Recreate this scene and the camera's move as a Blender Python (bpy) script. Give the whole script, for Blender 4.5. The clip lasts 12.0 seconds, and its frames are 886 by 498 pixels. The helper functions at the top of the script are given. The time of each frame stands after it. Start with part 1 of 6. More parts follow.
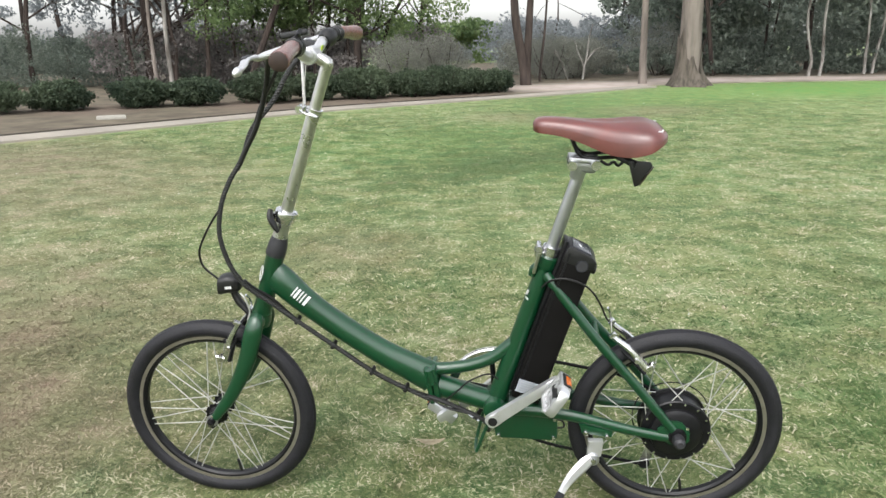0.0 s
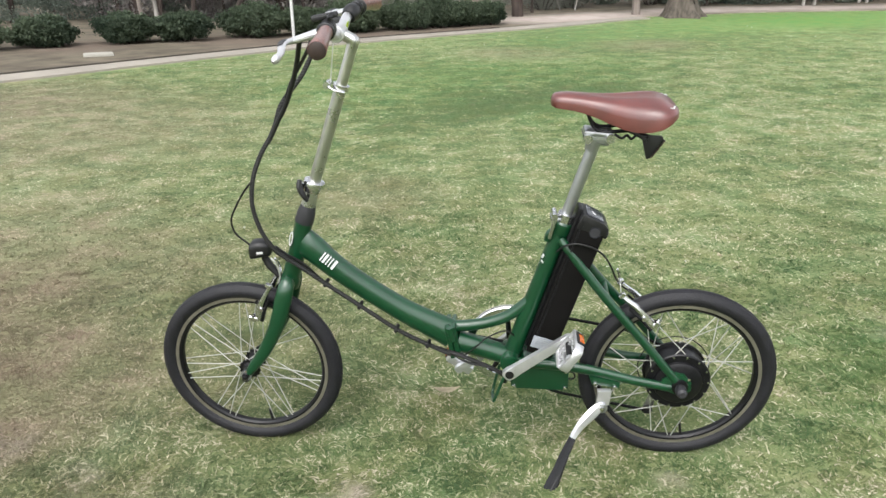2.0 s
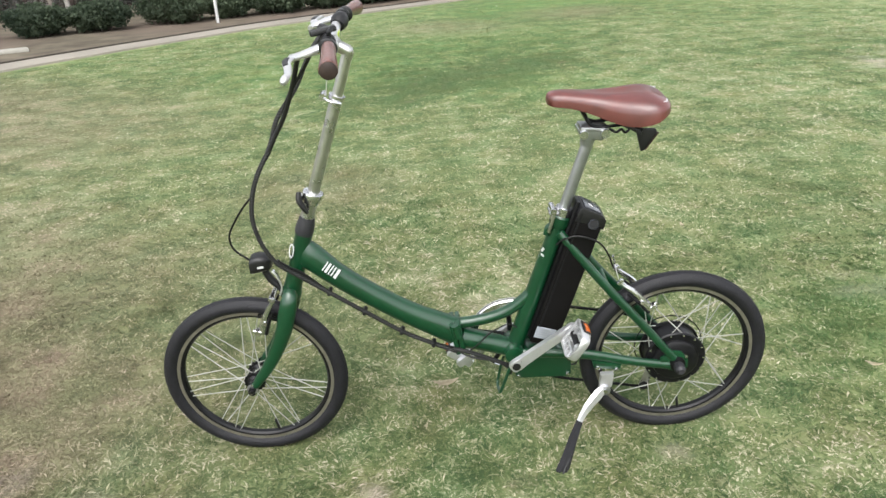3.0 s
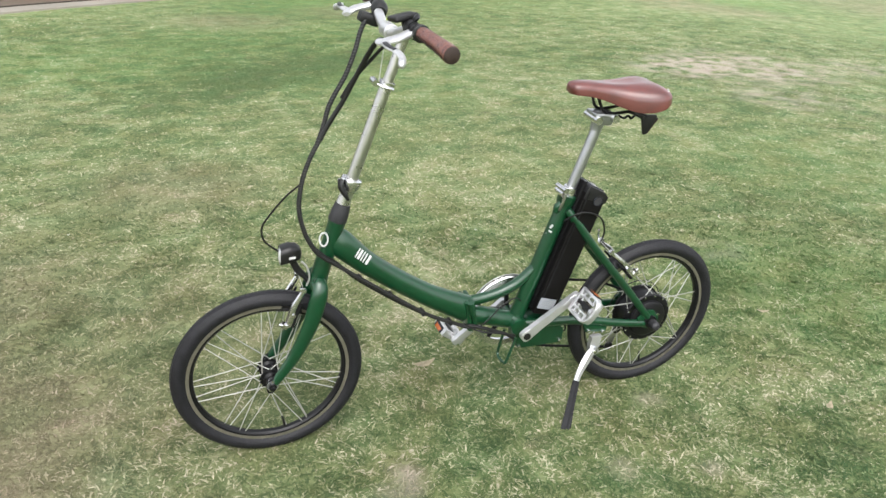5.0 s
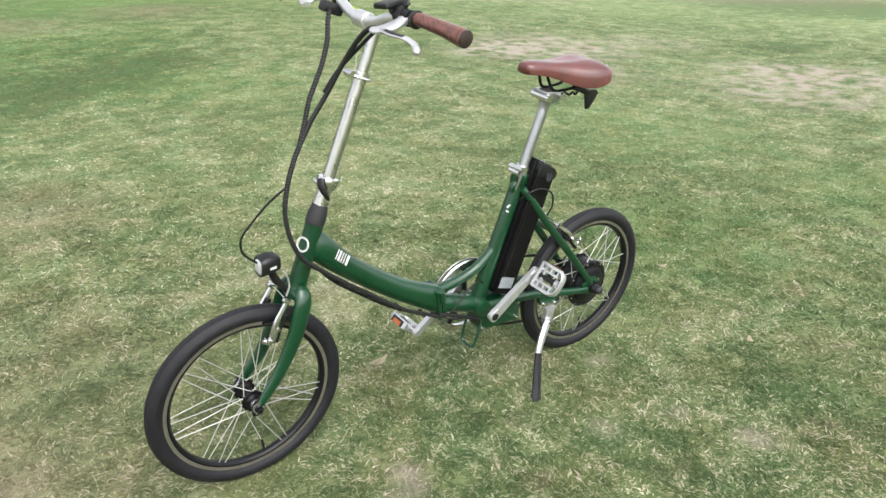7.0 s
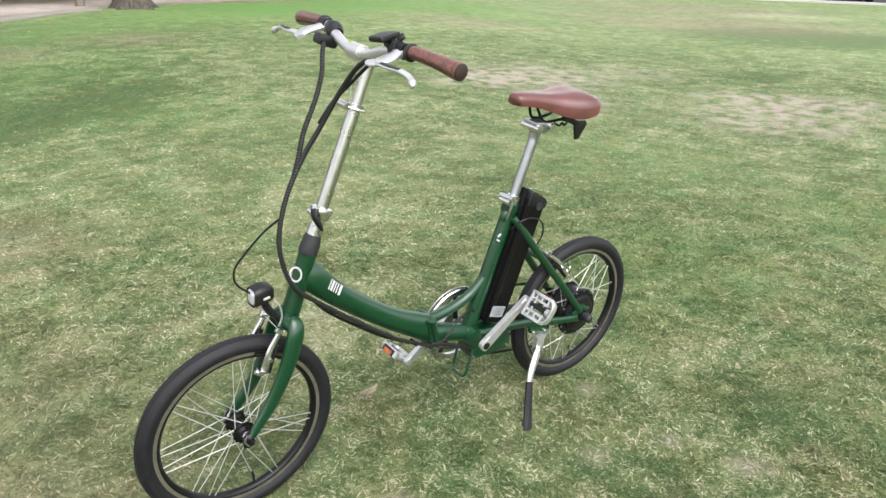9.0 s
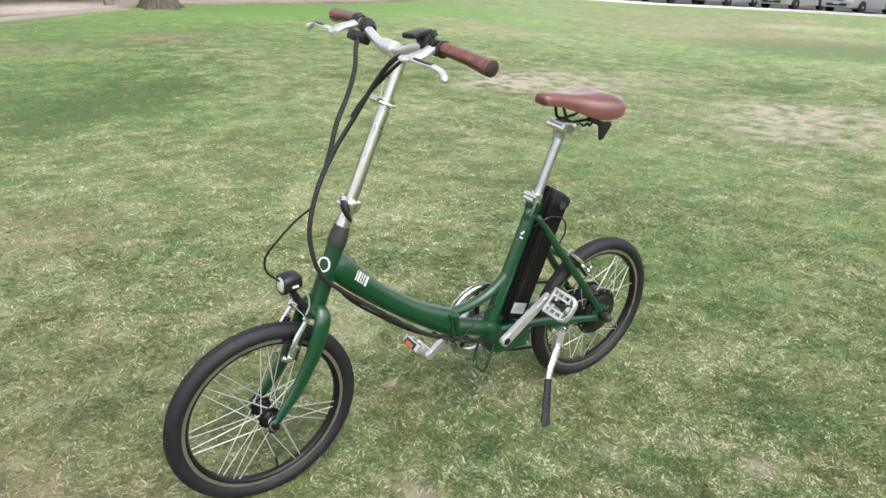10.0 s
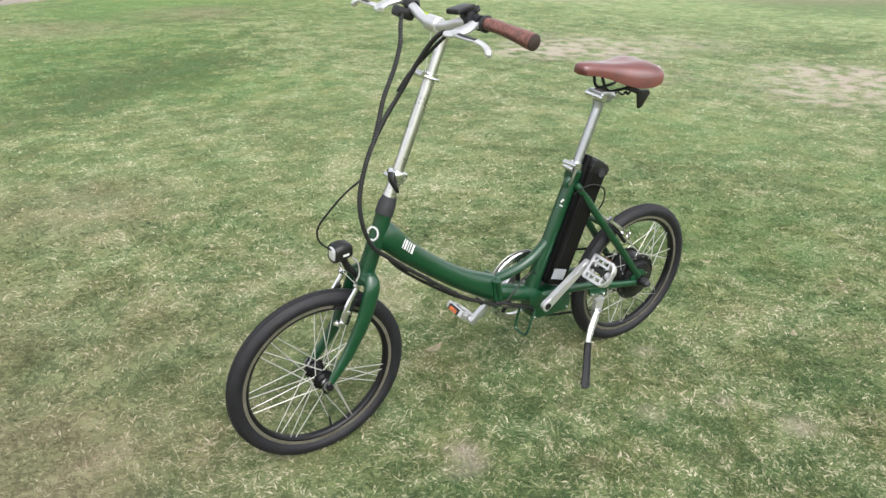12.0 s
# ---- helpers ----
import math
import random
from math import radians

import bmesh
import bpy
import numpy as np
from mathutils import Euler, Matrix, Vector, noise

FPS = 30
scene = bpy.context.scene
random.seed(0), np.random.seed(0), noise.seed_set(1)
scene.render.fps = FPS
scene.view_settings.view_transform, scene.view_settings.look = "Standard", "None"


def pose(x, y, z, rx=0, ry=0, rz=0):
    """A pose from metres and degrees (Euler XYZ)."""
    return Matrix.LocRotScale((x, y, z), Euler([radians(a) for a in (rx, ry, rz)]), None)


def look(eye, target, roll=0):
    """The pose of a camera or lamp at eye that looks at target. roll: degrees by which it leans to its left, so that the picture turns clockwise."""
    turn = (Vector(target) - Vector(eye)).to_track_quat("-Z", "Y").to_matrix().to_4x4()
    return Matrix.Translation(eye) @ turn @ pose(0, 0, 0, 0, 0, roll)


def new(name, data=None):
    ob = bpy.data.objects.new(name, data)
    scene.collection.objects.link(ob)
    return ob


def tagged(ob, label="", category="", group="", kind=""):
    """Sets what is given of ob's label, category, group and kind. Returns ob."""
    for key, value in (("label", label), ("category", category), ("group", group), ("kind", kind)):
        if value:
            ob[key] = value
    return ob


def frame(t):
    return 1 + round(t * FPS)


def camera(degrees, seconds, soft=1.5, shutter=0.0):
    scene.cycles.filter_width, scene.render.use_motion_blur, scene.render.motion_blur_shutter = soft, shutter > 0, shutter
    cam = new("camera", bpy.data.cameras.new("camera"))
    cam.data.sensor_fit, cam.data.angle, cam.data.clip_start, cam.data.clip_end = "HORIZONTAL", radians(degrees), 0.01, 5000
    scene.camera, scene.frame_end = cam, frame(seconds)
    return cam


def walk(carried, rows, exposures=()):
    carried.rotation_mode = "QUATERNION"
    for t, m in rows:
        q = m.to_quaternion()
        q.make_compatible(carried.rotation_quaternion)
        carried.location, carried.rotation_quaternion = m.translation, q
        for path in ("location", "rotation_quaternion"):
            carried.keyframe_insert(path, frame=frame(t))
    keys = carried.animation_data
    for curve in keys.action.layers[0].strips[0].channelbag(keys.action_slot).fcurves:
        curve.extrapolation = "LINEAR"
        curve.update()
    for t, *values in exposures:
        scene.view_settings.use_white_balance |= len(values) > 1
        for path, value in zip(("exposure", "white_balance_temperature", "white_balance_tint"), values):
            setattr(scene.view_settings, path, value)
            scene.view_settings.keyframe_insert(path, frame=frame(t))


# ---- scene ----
cam = camera(60.8, 12.0)
PATH = [
    (0, (-0.129, 0.086, 1.103), (0.001, 2.013, 0.585), -0.7),
    (0.5, (-0.132, 0.082, 1.096), (-0.012, 2.002, 0.546), -0.4),
    (1, (-0.131, 0.065, 1.118), (-0.01, 1.972, 0.527), 0.0),
    (1.5, (-0.154, 0.05, 1.174), (-0.023, 1.941, 0.535), -0.7),
    (2, (-0.21, 0.016, 1.214), (-0.057, 1.886, 0.523), -0.9),
    (2.5, (-0.264, -0.002, 1.277), (-0.026, 1.84, 0.536), -1.9),
    (3, (-0.368, 0.041, 1.295), (-0.054, 1.862, 0.53), -3.3),
    (3.2, (-0.435, 0.07, 1.31), (-0.078, 1.881, 0.539), -3.2),
    (4.8, (-1.032, 0.139, 1.305), (-0.135, 1.754, 0.538), 1.4),
    (5, (-1.057, 0.191, 1.296), (-0.128, 1.783, 0.521), 1.4),
    (5.5, (-1.078, 0.326, 1.283), (-0.057, 1.851, 0.489), 1.0),
    (6, (-1.203, 0.392, 1.286), (-0.091, 1.846, 0.481), 0.3),
    (6.5, (-1.379, 0.435, 1.292), (-0.132, 1.778, 0.492), -0.8),
    (7, (-1.389, 0.472, 1.272), (-0.058, 1.743, 0.488), 0.6),
    (7.2, (-1.39, 0.485, 1.242), (-0.029, 1.739, 0.484), 1.1),
    (9, (-1.409, 0.488, 1.281), (-0.028, 1.743, 0.563), 1.0),
    (9.5, (-1.439, 0.48, 1.281), (-0.066, 1.752, 0.577), 1.8),
    (10, (-1.456, 0.473, 1.268), (-0.101, 1.763, 0.562), 1.9),
    (10.5, (-1.475, 0.466, 1.296), (-0.135, 1.765, 0.578), 0.8),
    (11, (-1.513, 0.442, 1.299), (-0.201, 1.76, 0.563), 0.3),
    (11.5, (-1.529, 0.436, 1.299), (-0.244, 1.766, 0.538), 0.3),
    (12, (-1.523, 0.442, 1.292), (-0.252, 1.773, 0.509), 0.2),
]
walk(cam, [(t, look(eye, target, roll)) for t, eye, target, roll in PATH])

# ---- world, sun, exposure ----
BIKE_YAW, BIKE_LEAN, BIKE_PITCH = -10.09, 5.20, -0.75
world = bpy.data.worlds.new("overcast_sky")
scene.world = world
world.use_nodes = True
wn, wl = world.node_tree.nodes, world.node_tree.links
sky = wn.new("ShaderNodeTexSky")
sky.sky_type = "NISHITA"
sky.sun_disc = False
sky.sun_elevation, sky.sun_rotation = radians(52), radians(200)
sky.air_density, sky.dust_density, sky.ozone_density = 1.0, 3.0, 1.0
wsat = wn.new("ShaderNodeHueSaturation")
wsat.inputs["Saturation"].default_value = 0.18
wsat.inputs["Value"].default_value = 1.35
wl.new(sky.outputs[0], wsat.inputs["Color"])
wl.new(wsat.outputs[0], wn["Background"].inputs["Color"])
wn["Background"].inputs["Strength"].default_value = 0.15
sun = new("sun", bpy.data.lights.new("sun", "SUN"))
sun.data.energy, sun.data.angle, sun.data.color = 0.55, radians(60), (1.0, 0.98, 0.95)
sun.matrix_world = look((-6, -12, 20), (0, 2, 0))
scene.view_settings.exposure = 0.95


# ---- materials ----
def material(name, colour, rough=0.5, metal=0.0, coat=0.0, vary=0.08, scale=30.0, bump=0.0, bump_scale=200.0, spec=0.5):
    m = bpy.data.materials.new(name)
    m.use_nodes = True
    n, l = m.node_tree.nodes, m.node_tree.links
    b = n["Principled BSDF"]
    b.inputs["Roughness"].default_value, b.inputs["Metallic"].default_value = rough, metal
    b.inputs["Coat Weight"].default_value = coat
    b.inputs["Coat Roughness"].default_value = 0.12
    b.inputs["Specular IOR Level"].default_value = spec
    co = n.new("ShaderNodeTexCoord")
    no = n.new("ShaderNodeTexNoise")
    no.inputs["Scale"].default_value, no.inputs["Detail"].default_value = scale, 5.0
    l.new(co.outputs["Object"], no.inputs["Vector"])
    ra = n.new("ShaderNodeValToRGB")
    ra.color_ramp.elements[0].position, ra.color_ramp.elements[1].position = 0.3, 0.7
    ra.color_ramp.elements[0].color = (*[c * (1 - vary) for c in colour], 1)
    ra.color_ramp.elements[1].color = (*[min(1, c * (1 + vary)) for c in colour], 1)
    l.new(no.outputs[0], ra.inputs[0])
    l.new(ra.outputs[0], b.inputs["Base Color"])
    mr = n.new("ShaderNodeMapRange")
    mr.inputs["To Min"].default_value, mr.inputs["To Max"].default_value = max(0.02, rough * 0.8), min(1, rough * 1.25)
    l.new(no.outputs[0], mr.inputs["Value"])
    l.new(mr.outputs[0], b.inputs["Roughness"])
    if bump:
        n2 = n.new("ShaderNodeTexNoise")
        n2.inputs["Scale"].default_value, n2.inputs["Detail"].default_value = bump_scale, 4.0
        l.new(co.outputs["Object"], n2.inputs["Vector"])
        bu = n.new("ShaderNodeBump")
        bu.inputs["Strength"].default_value, bu.inputs["Distance"].default_value = bump, 0.002
        l.new(n2.outputs[0], bu.inputs["Height"])
        l.new(bu.outputs[0], b.inputs["Normal"])
    return m


GREEN = material("green_paint", (0.0010, 0.0375, 0.0125), 0.34, 0.0, 0.50, 0.10, 12, 0.03, 300)
ALLOY = material("satin_alloy", (0.60, 0.595, 0.575), 0.28, 1.0, 0, 0.06, 40)
CHROME = material("bright_alloy", (0.72, 0.72, 0.73), 0.22, 1.0, 0, 0.05, 40)
WHITE_ALLOY = material("polished_white_alloy", (0.64, 0.64, 0.65), 0.30, 0.75, 0, 0.05, 40)
STEEL = material("spoke_steel", (0.52, 0.52, 0.49), 0.35, 0.55, 0, 0.05, 40)
GREY_ALLOY = material("grey_alloy", (0.42, 0.43, 0.45), 0.3, 0.9, 0, 0.06, 40)
RIM_TRACK = material("brushed_rim", (0.30, 0.28, 0.235), 0.4, 0.8, 0, 0.12, 60)
RUBBER = material("tyre_rubber", (0.0076, 0.0076, 0.0100), 0.58, 0, 0, 0.45, 60, 0.6, 260, 0.4)
BLACK = material("black_plastic", (0.006, 0.006, 0.0065), 0.42, 0, 0, 0.2, 60, 0.08, 600)
BLACK_METAL = material("black_metal", (0.006, 0.006, 0.007), 0.35, 0.1, 0, 0.2, 60, 0, 200, 0.3)
BATTERY = material("battery_shell", (0.0045, 0.004, 0.004), 0.5, 0, 0, 0.2, 25, 0.05, 500, 0.14)
GREY_RUBBER = material("grey_rubber", (0.020, 0.020, 0.023), 0.55, 0, 0, 0.15, 60, 0.1, 400)
SADDLE = material("brown_vinyl", (0.100, 0.021, 0.016), 0.44, 0, 0.8, 0.30, 14, 0.04, 900)
GRIP = material("stitched_brown_leather", (0.135, 0.048, 0.035), 0.40, 0, 0.5, 0.50, 110, 0.6, 500)
GRIP_END = material("dark_grip_cap", (0.028, 0.016, 0.012), 0.6, 0, 0, 0.3, 80, 0.3, 600)
WHITE_DECAL = material("white_decal", (0.55, 0.55, 0.55), 0.45, 0, 0, 0.03, 60)
LABEL = material("grey_label", (0.33, 0.35, 0.39), 0.5, 0, 0, 0.06, 60)
AMBER = material("amber_reflector", (0.45, 0.10, 0.012), 0.25, 0, 0.5, 0.15, 300)
LIME = material("lime_sticker", (0.35, 0.48, 0.02), 0.5, 0, 0, 0.08, 60)
CAP_GLOSS = material("glossy_grey_cap", (0.035, 0.037, 0.045), 0.22, 0, 0.6, 0.1, 60)
LENS = material("headlight_lens", (0.7, 0.72, 0.74), 0.12, 0.5, 0.5, 0.05, 200)
RED_LENS = material("dark_red_reflector", (0.03, 0.010, 0.010), 0.3, 0, 0.2, 0.2, 300)
SADDLE.node_tree.nodes["Principled BSDF"].inputs["Coat Roughness"].default_value = 0.24
WIRE = material("black_cable", (0.005, 0.005, 0.005), 0.45, 0, 0, 0.2, 60)


def wrap_material():
    m = material("ribbed_cable_wrap", (0.006, 0.006, 0.006), 0.55, 0, 0, 0.2, 80)
    n, l = m.node_tree.nodes, m.node_tree.links
    co = n.new("ShaderNodeTexCoord")
    wv = n.new("ShaderNodeTexWave")
    wv.bands_direction = "Z"
    wv.inputs["Scale"].default_value = 55.0
    wv.inputs["Distortion"].default_value = 0.6
    l.new(co.outputs["Object"], wv.inputs["Vector"])
    bu = n.new("ShaderNodeBump")
    bu.inputs["Strength"].default_value, bu.inputs["Distance"].default_value = 0.6, 0.002
    l.new(ramp_node(n, l, wv.outputs[0], [(0.45, (0.003, 0.003, 0.003)), (0.8, (0.006, 0.0065, 0.0055)), (1.0, (0.016, 0.017, 0.014))]), n["Principled BSDF"].inputs["Base Color"])
    l.new(wv.outputs[0], bu.inputs["Height"])
    l.new(bu.outputs[0], n["Principled BSDF"].inputs["Normal"])
    return m



# Lawn colour: dry straw and green in patches, the same field for soil and blades.
DRY_SPOTS = [(2.6, 4.2, 1.1, 0.22), (3.6, 6.0, 1.3, 0.2), (1.2, 3.9, 0.9, 0.15), (5.59, 3.0, 1.5, 0.12), (7.38, 5.25, 1.94, 0.10), (0.2, 2.7, 0.6, 0.3), (24.64, 9.68, 2.99, 0.3), (1.1, 3.4, 0.7, 0.25)]
WORN_SPOTS = [(1.8, 10.8, 1.3, 0.55), (3.7, 11.5, 1.3, 0.55), (-0.4, 4.3, 0.8, 0.4), (19.0, 9.5, 6.0, 0.6), (10.5, 10.5, 2.2, 0.5), (27.0, 14.0, 7.0, 0.5), (-3.16, 6.48, 2.96, 0.55), (-4.38, 8.39, 2.27, 0.45), (-2.1, 3.6, 1.5, 0.55), (-1.5, 2.2, 0.8, 0.5), (-0.9, 1.35, 0.55, 0.6), (-1.2, 2.7, 1.5, 0.35), (-2.7, 2.4, 1.8, 0.5)]
PALE_SPOTS = [(5.6, 2.9, 1.1, 0.8), (6.6, 3.4, 1.0, 0.8), (6.9, 2.6, 1.1, 0.7), (5.9, 5.7, 1.3, 0.95), (5.1, 5.9, 0.9, 0.7), (4.9, 4.5, 0.8, 0.5), (7.4, 5.3, 0.9, 0.5), (26.0, 10.2, 2.6, 0.4), (0.205, 1.36, 0.072, 0.6), (0.41, 1.245, 0.058, 0.6), (0.45, 1.03, 0.079, 0.6), (0.5, 1.57, 0.072, 0.6), (-0.35, 1.6, 0.108, 0.6), (-1.05, 1.75, 0.115, 0.6), (-1.35, 1.95, 0.144, 0.6), (-0.62, 1.28, 0.101, 0.6), (1.6, 2.3, 0.18, 0.6)]
LUSH_SPOTS = [(7.05, 14.55, 3.04, 0.62), (9.35, 14.61, 3.24, 0.62), (12.94, 14.32, 4.22, 0.62), (4.32, 13.46, 2.18, 0.35), (-0.3, 8.4, 2.0, 0.28), (1.8, 9.6, 2.2, 0.28), (2.8, 12.0, 1.8, 0.3), (1.9, 6.3, 1.3, 0.22), (3.2, 3.0, 1.3, 0.3), (1.7, 1.9, 0.9, 0.3), (12.0, 11.0, 2.0, 0.3), (3.0, 1.5, 0.8, 0.3)]
GREEN_SPOTS = [(0.2, 6.7, 1.0, 0.55), (1.1, 7.1, 1.0, 0.6), (2.0, 7.7, 0.8, 0.5), (16.5, 6.0, 4.0, 0.8), (8.6, 4.3, 0.9, 0.4), (3.92, 12.55, 3.42, 0.35), (1.43, 8.49, 2.17, 0.3), (2.3, 4.23, 0.96, 0.3), (1.6, 1.9, 0.6, 0.2)]


def spot_sum(n, l, vector, spots):
    total = None
    for x, y, r, s in spots:
        d = n.new("ShaderNodeVectorMath")
        d.operation = "DISTANCE"
        d.inputs[1].default_value = (x, y, 0)
        l.new(vector, d.inputs[0])
        mr = n.new("ShaderNodeMapRange")
        mr.interpolation_type = "SMOOTHSTEP"
        mr.inputs["From Min"].default_value, mr.inputs["From Max"].default_value = r, r * 0.2
        mr.inputs["To Min"].default_value, mr.inputs["To Max"].default_value = 0.0, s
        l.new(d.outputs["Value"], mr.inputs["Value"])
        if total is None:
            total = mr.outputs[0]
        else:
            ad = n.new("ShaderNodeMath")
            ad.operation = "ADD"
            l.new(total, ad.inputs[0])
            l.new(mr.outputs[0], ad.inputs[1])
            total = ad.outputs[0]
    return total


def math_node(n, l, op, a, b):
    m = n.new("ShaderNodeMath")
    m.operation = op
    for k, v in enumerate((a, b)):
        if isinstance(v, (int, float)):
            m.inputs[k].default_value = v
        else:
            l.new(v, m.inputs[k])
    return m.outputs[0]


def ramp_node(n, l, value, stops):
    r = n.new("ShaderNodeValToRGB")
    while len(r.color_ramp.elements) < len(stops):
        r.color_ramp.elements.new(0.5)
    for e, (p, c) in zip(r.color_ramp.elements, stops):
        e.position, e.color = p, (*c, 1)
    l.new(value, r.inputs[0])
    return r.outputs[0]


def lawn_material(name, blades, spread_by=0.95, clump_by=0.8, upright=0.6):
    m = bpy.data.materials.new(name)
    m.use_nodes = True
    n, l = m.node_tree.nodes, m.node_tree.links
    b = n["Principled BSDF"]
    b.inputs["Roughness"].default_value = 0.75
    b.inputs["Specular IOR Level"].default_value = 0.15
    geo = n.new("ShaderNodeNewGeometry")
    pos = geo.outputs["Position"]
    flat = n.new("ShaderNodeVectorMath")
    flat.operation = "MULTIPLY"
    flat.inputs[1].default_value = (1, 1, 0)
    l.new(pos, flat.inputs[0])
    vec = flat.outputs[0]
    big = n.new("ShaderNodeTexNoise")
    big.inputs["Scale"].default_value, big.inputs["Detail"].default_value = 0.55, 3.0
    mid = n.new("ShaderNodeTexNoise")
    mid.inputs["Scale"].default_value, mid.inputs["Detail"].default_value = 3.2, 4.0
    for t in (big, mid):
        l.new(vec, t.inputs["Vector"])
    dry = math_node(n, l, "ADD", math_node(n, l, "MULTIPLY", big.outputs[0], 1.0), math_node(n, l, "MULTIPLY", mid.outputs[0], 2.1))
    dry = math_node(n, l, "SUBTRACT", dry, 0.99)
    dry = math_node(n, l, "ADD", dry, spot_sum(n, l, vec, DRY_SPOTS))
    dry = math_node(n, l, "SUBTRACT", dry, spot_sum(n, l, vec, GREEN_SPOTS))
    if blades:
        rnd = geo.outputs["Random Per Island"]
        clump = n.new("ShaderNodeTexNoise")
        clump.inputs["Scale"].default_value, clump.inputs["Detail"].default_value = 12.0, 6.0
        l.new(vec, clump.inputs["Vector"])
        spread = math_node(n, l, "ADD", math_node(n, l, "MULTIPLY", math_node(n, l, "SUBTRACT", math_node(n, l, "POWER", rnd, 2.2), 0.33), spread_by), math_node(n, l, "MULTIPLY", math_node(n, l, "SUBTRACT", clump.outputs[0], 0.5), clump_by))
        key = math_node(n, l, "ADD", math_node(n, l, "MULTIPLY", dry, 0.62), spread)
        col = ramp_node(n, l, key, LAWN_STOPS)
    else:
        fine = n.new("ShaderNodeTexNoise")
        fine.inputs["Scale"].default_value, fine.inputs["Detail"].default_value = 22.0, 8.0
        l.new(vec, fine.inputs["Vector"])
        tuft = n.new("ShaderNodeTexNoise")
        tuft.inputs["Scale"].default_value, tuft.inputs["Detail"].default_value = 9.0, 5.0
        l.new(vec, tuft.inputs["Vector"])
        spread = math_node(n, l, "ADD", math_node(n, l, "MULTIPLY", math_node(n, l, "SUBTRACT", fine.outputs[0], 0.5), 0.7), math_node(n, l, "MULTIPLY", math_node(n, l, "SUBTRACT", tuft.outputs[0], 0.5), 1.0))
        key = math_node(n, l, "ADD", math_node(n, l, "MULTIPLY", dry, 0.55), spread)
        col = ramp_node(n, l, key, SWARD_STOPS)
        # Soil and shade between the blades near the bike, where real blades stand on it.
        bu = n.new("ShaderNodeBump")
        bu.inputs["Strength"].default_value, bu.inputs["Distance"].default_value = 0.4, 0.012
        l.new(fine.outputs[0], bu.inputs["Height"])
        l.new(bu.outputs[0], b.inputs["Normal"])
    worn = math_node(n, l, "MULTIPLY", spot_sum(n, l, vec, WORN_SPOTS), math_node(n, l, "ADD", mid.outputs[0], 0.45))
    patch = n.new("ShaderNodeTexNoise")
    patch.inputs["Scale"].default_value, patch.inputs["Detail"].default_value = 5.0, 4.0
    l.new(vec, patch.inputs["Vector"])
    bare = n.new("ShaderNodeMapRange")
    bare.inputs["From Min"].default_value, bare.inputs["From Max"].default_value = 0.60, 0.72
    bare.inputs["To Max"].default_value = 0.35
    l.new(patch.outputs[0], bare.inputs["Value"])
    worn = math_node(n, l, "MAXIMUM", worn, bare.outputs[0])
    mix = n.new("ShaderNodeMix")
    mix.data_type = "RGBA"
    l.new(worn, mix.inputs[0])
    l.new(col, mix.inputs[6])
    tan = n.new("ShaderNodeValToRGB")
    tan.color_ramp.elements[0].color, tan.color_ramp.elements[1].color = (0.190, 0.158, 0.106, 1), (0.340, 0.288, 0.200, 1)
    l.new(key, tan.inputs[0])
    l.new(tan.outputs[0], mix.inputs[7])
    pale = n.new("ShaderNodeMix")
    pale.data_type = "RGBA"
    l.new(math_node(n, l, "MULTIPLY", spot_sum(n, l, vec, PALE_SPOTS), math_node(n, l, "MULTIPLY", math_node(n, l, "SUBTRACT", patch.outputs[0], 0.40), 5.5)), pale.inputs[0])
    l.new(mix.outputs[2], pale.inputs[6])
    pale.inputs[7].default_value = (0.430, 0.375, 0.305, 1)
    lush = n.new("ShaderNodeMix")
    lush.data_type = "RGBA"
    l.new(math_node(n, l, "MULTIPLY", spot_sum(n, l, vec, LUSH_SPOTS), math_node(n, l, "ADD", mid.outputs[0], 0.45)), lush.inputs[0])
    l.new(pale.outputs[2], lush.inputs[6])
    lush.inputs[7].default_value = (0.130, 0.240, 0.068, 1)
    # some patches yellower, some bluer
    tone = n.new("ShaderNodeTexNoise")
    tone.inputs["Scale"].default_value, tone.inputs["Detail"].default_value = 4.3, 3.0
    l.new(flat.outputs[0], tone.inputs["Vector"])
    hue = n.new("ShaderNodeHueSaturation")
    l.new(math_node(n, l, "ADD", math_node(n, l, "MULTIPLY", math_node(n, l, "SUBTRACT", tone.outputs[0], 0.5), 0.14), 0.5), hue.inputs["Hue"])
    l.new(lush.outputs[2], hue.inputs["Color"])
    col = hue.outputs[0]
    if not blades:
        # thatch and soil where blades stand thick, with shade between them put into colour
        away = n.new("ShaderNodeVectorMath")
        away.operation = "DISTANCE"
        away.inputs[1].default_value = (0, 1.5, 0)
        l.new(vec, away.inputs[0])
        soil_and_shade = n.new("ShaderNodeMapRange")
        soil_and_shade.inputs["From Min"].default_value, soil_and_shade.inputs["From Max"].default_value = 5.5, 2.5
        soil_and_shade.inputs["To Max"].default_value = 0.40
        l.new(away.outputs["Value"], soil_and_shade.inputs["Value"])
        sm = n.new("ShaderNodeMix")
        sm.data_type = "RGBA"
        l.new(soil_and_shade.outputs[0], sm.inputs[0])
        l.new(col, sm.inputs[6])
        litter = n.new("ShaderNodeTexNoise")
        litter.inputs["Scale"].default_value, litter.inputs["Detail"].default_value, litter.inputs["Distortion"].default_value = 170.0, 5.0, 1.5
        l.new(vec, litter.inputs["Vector"])
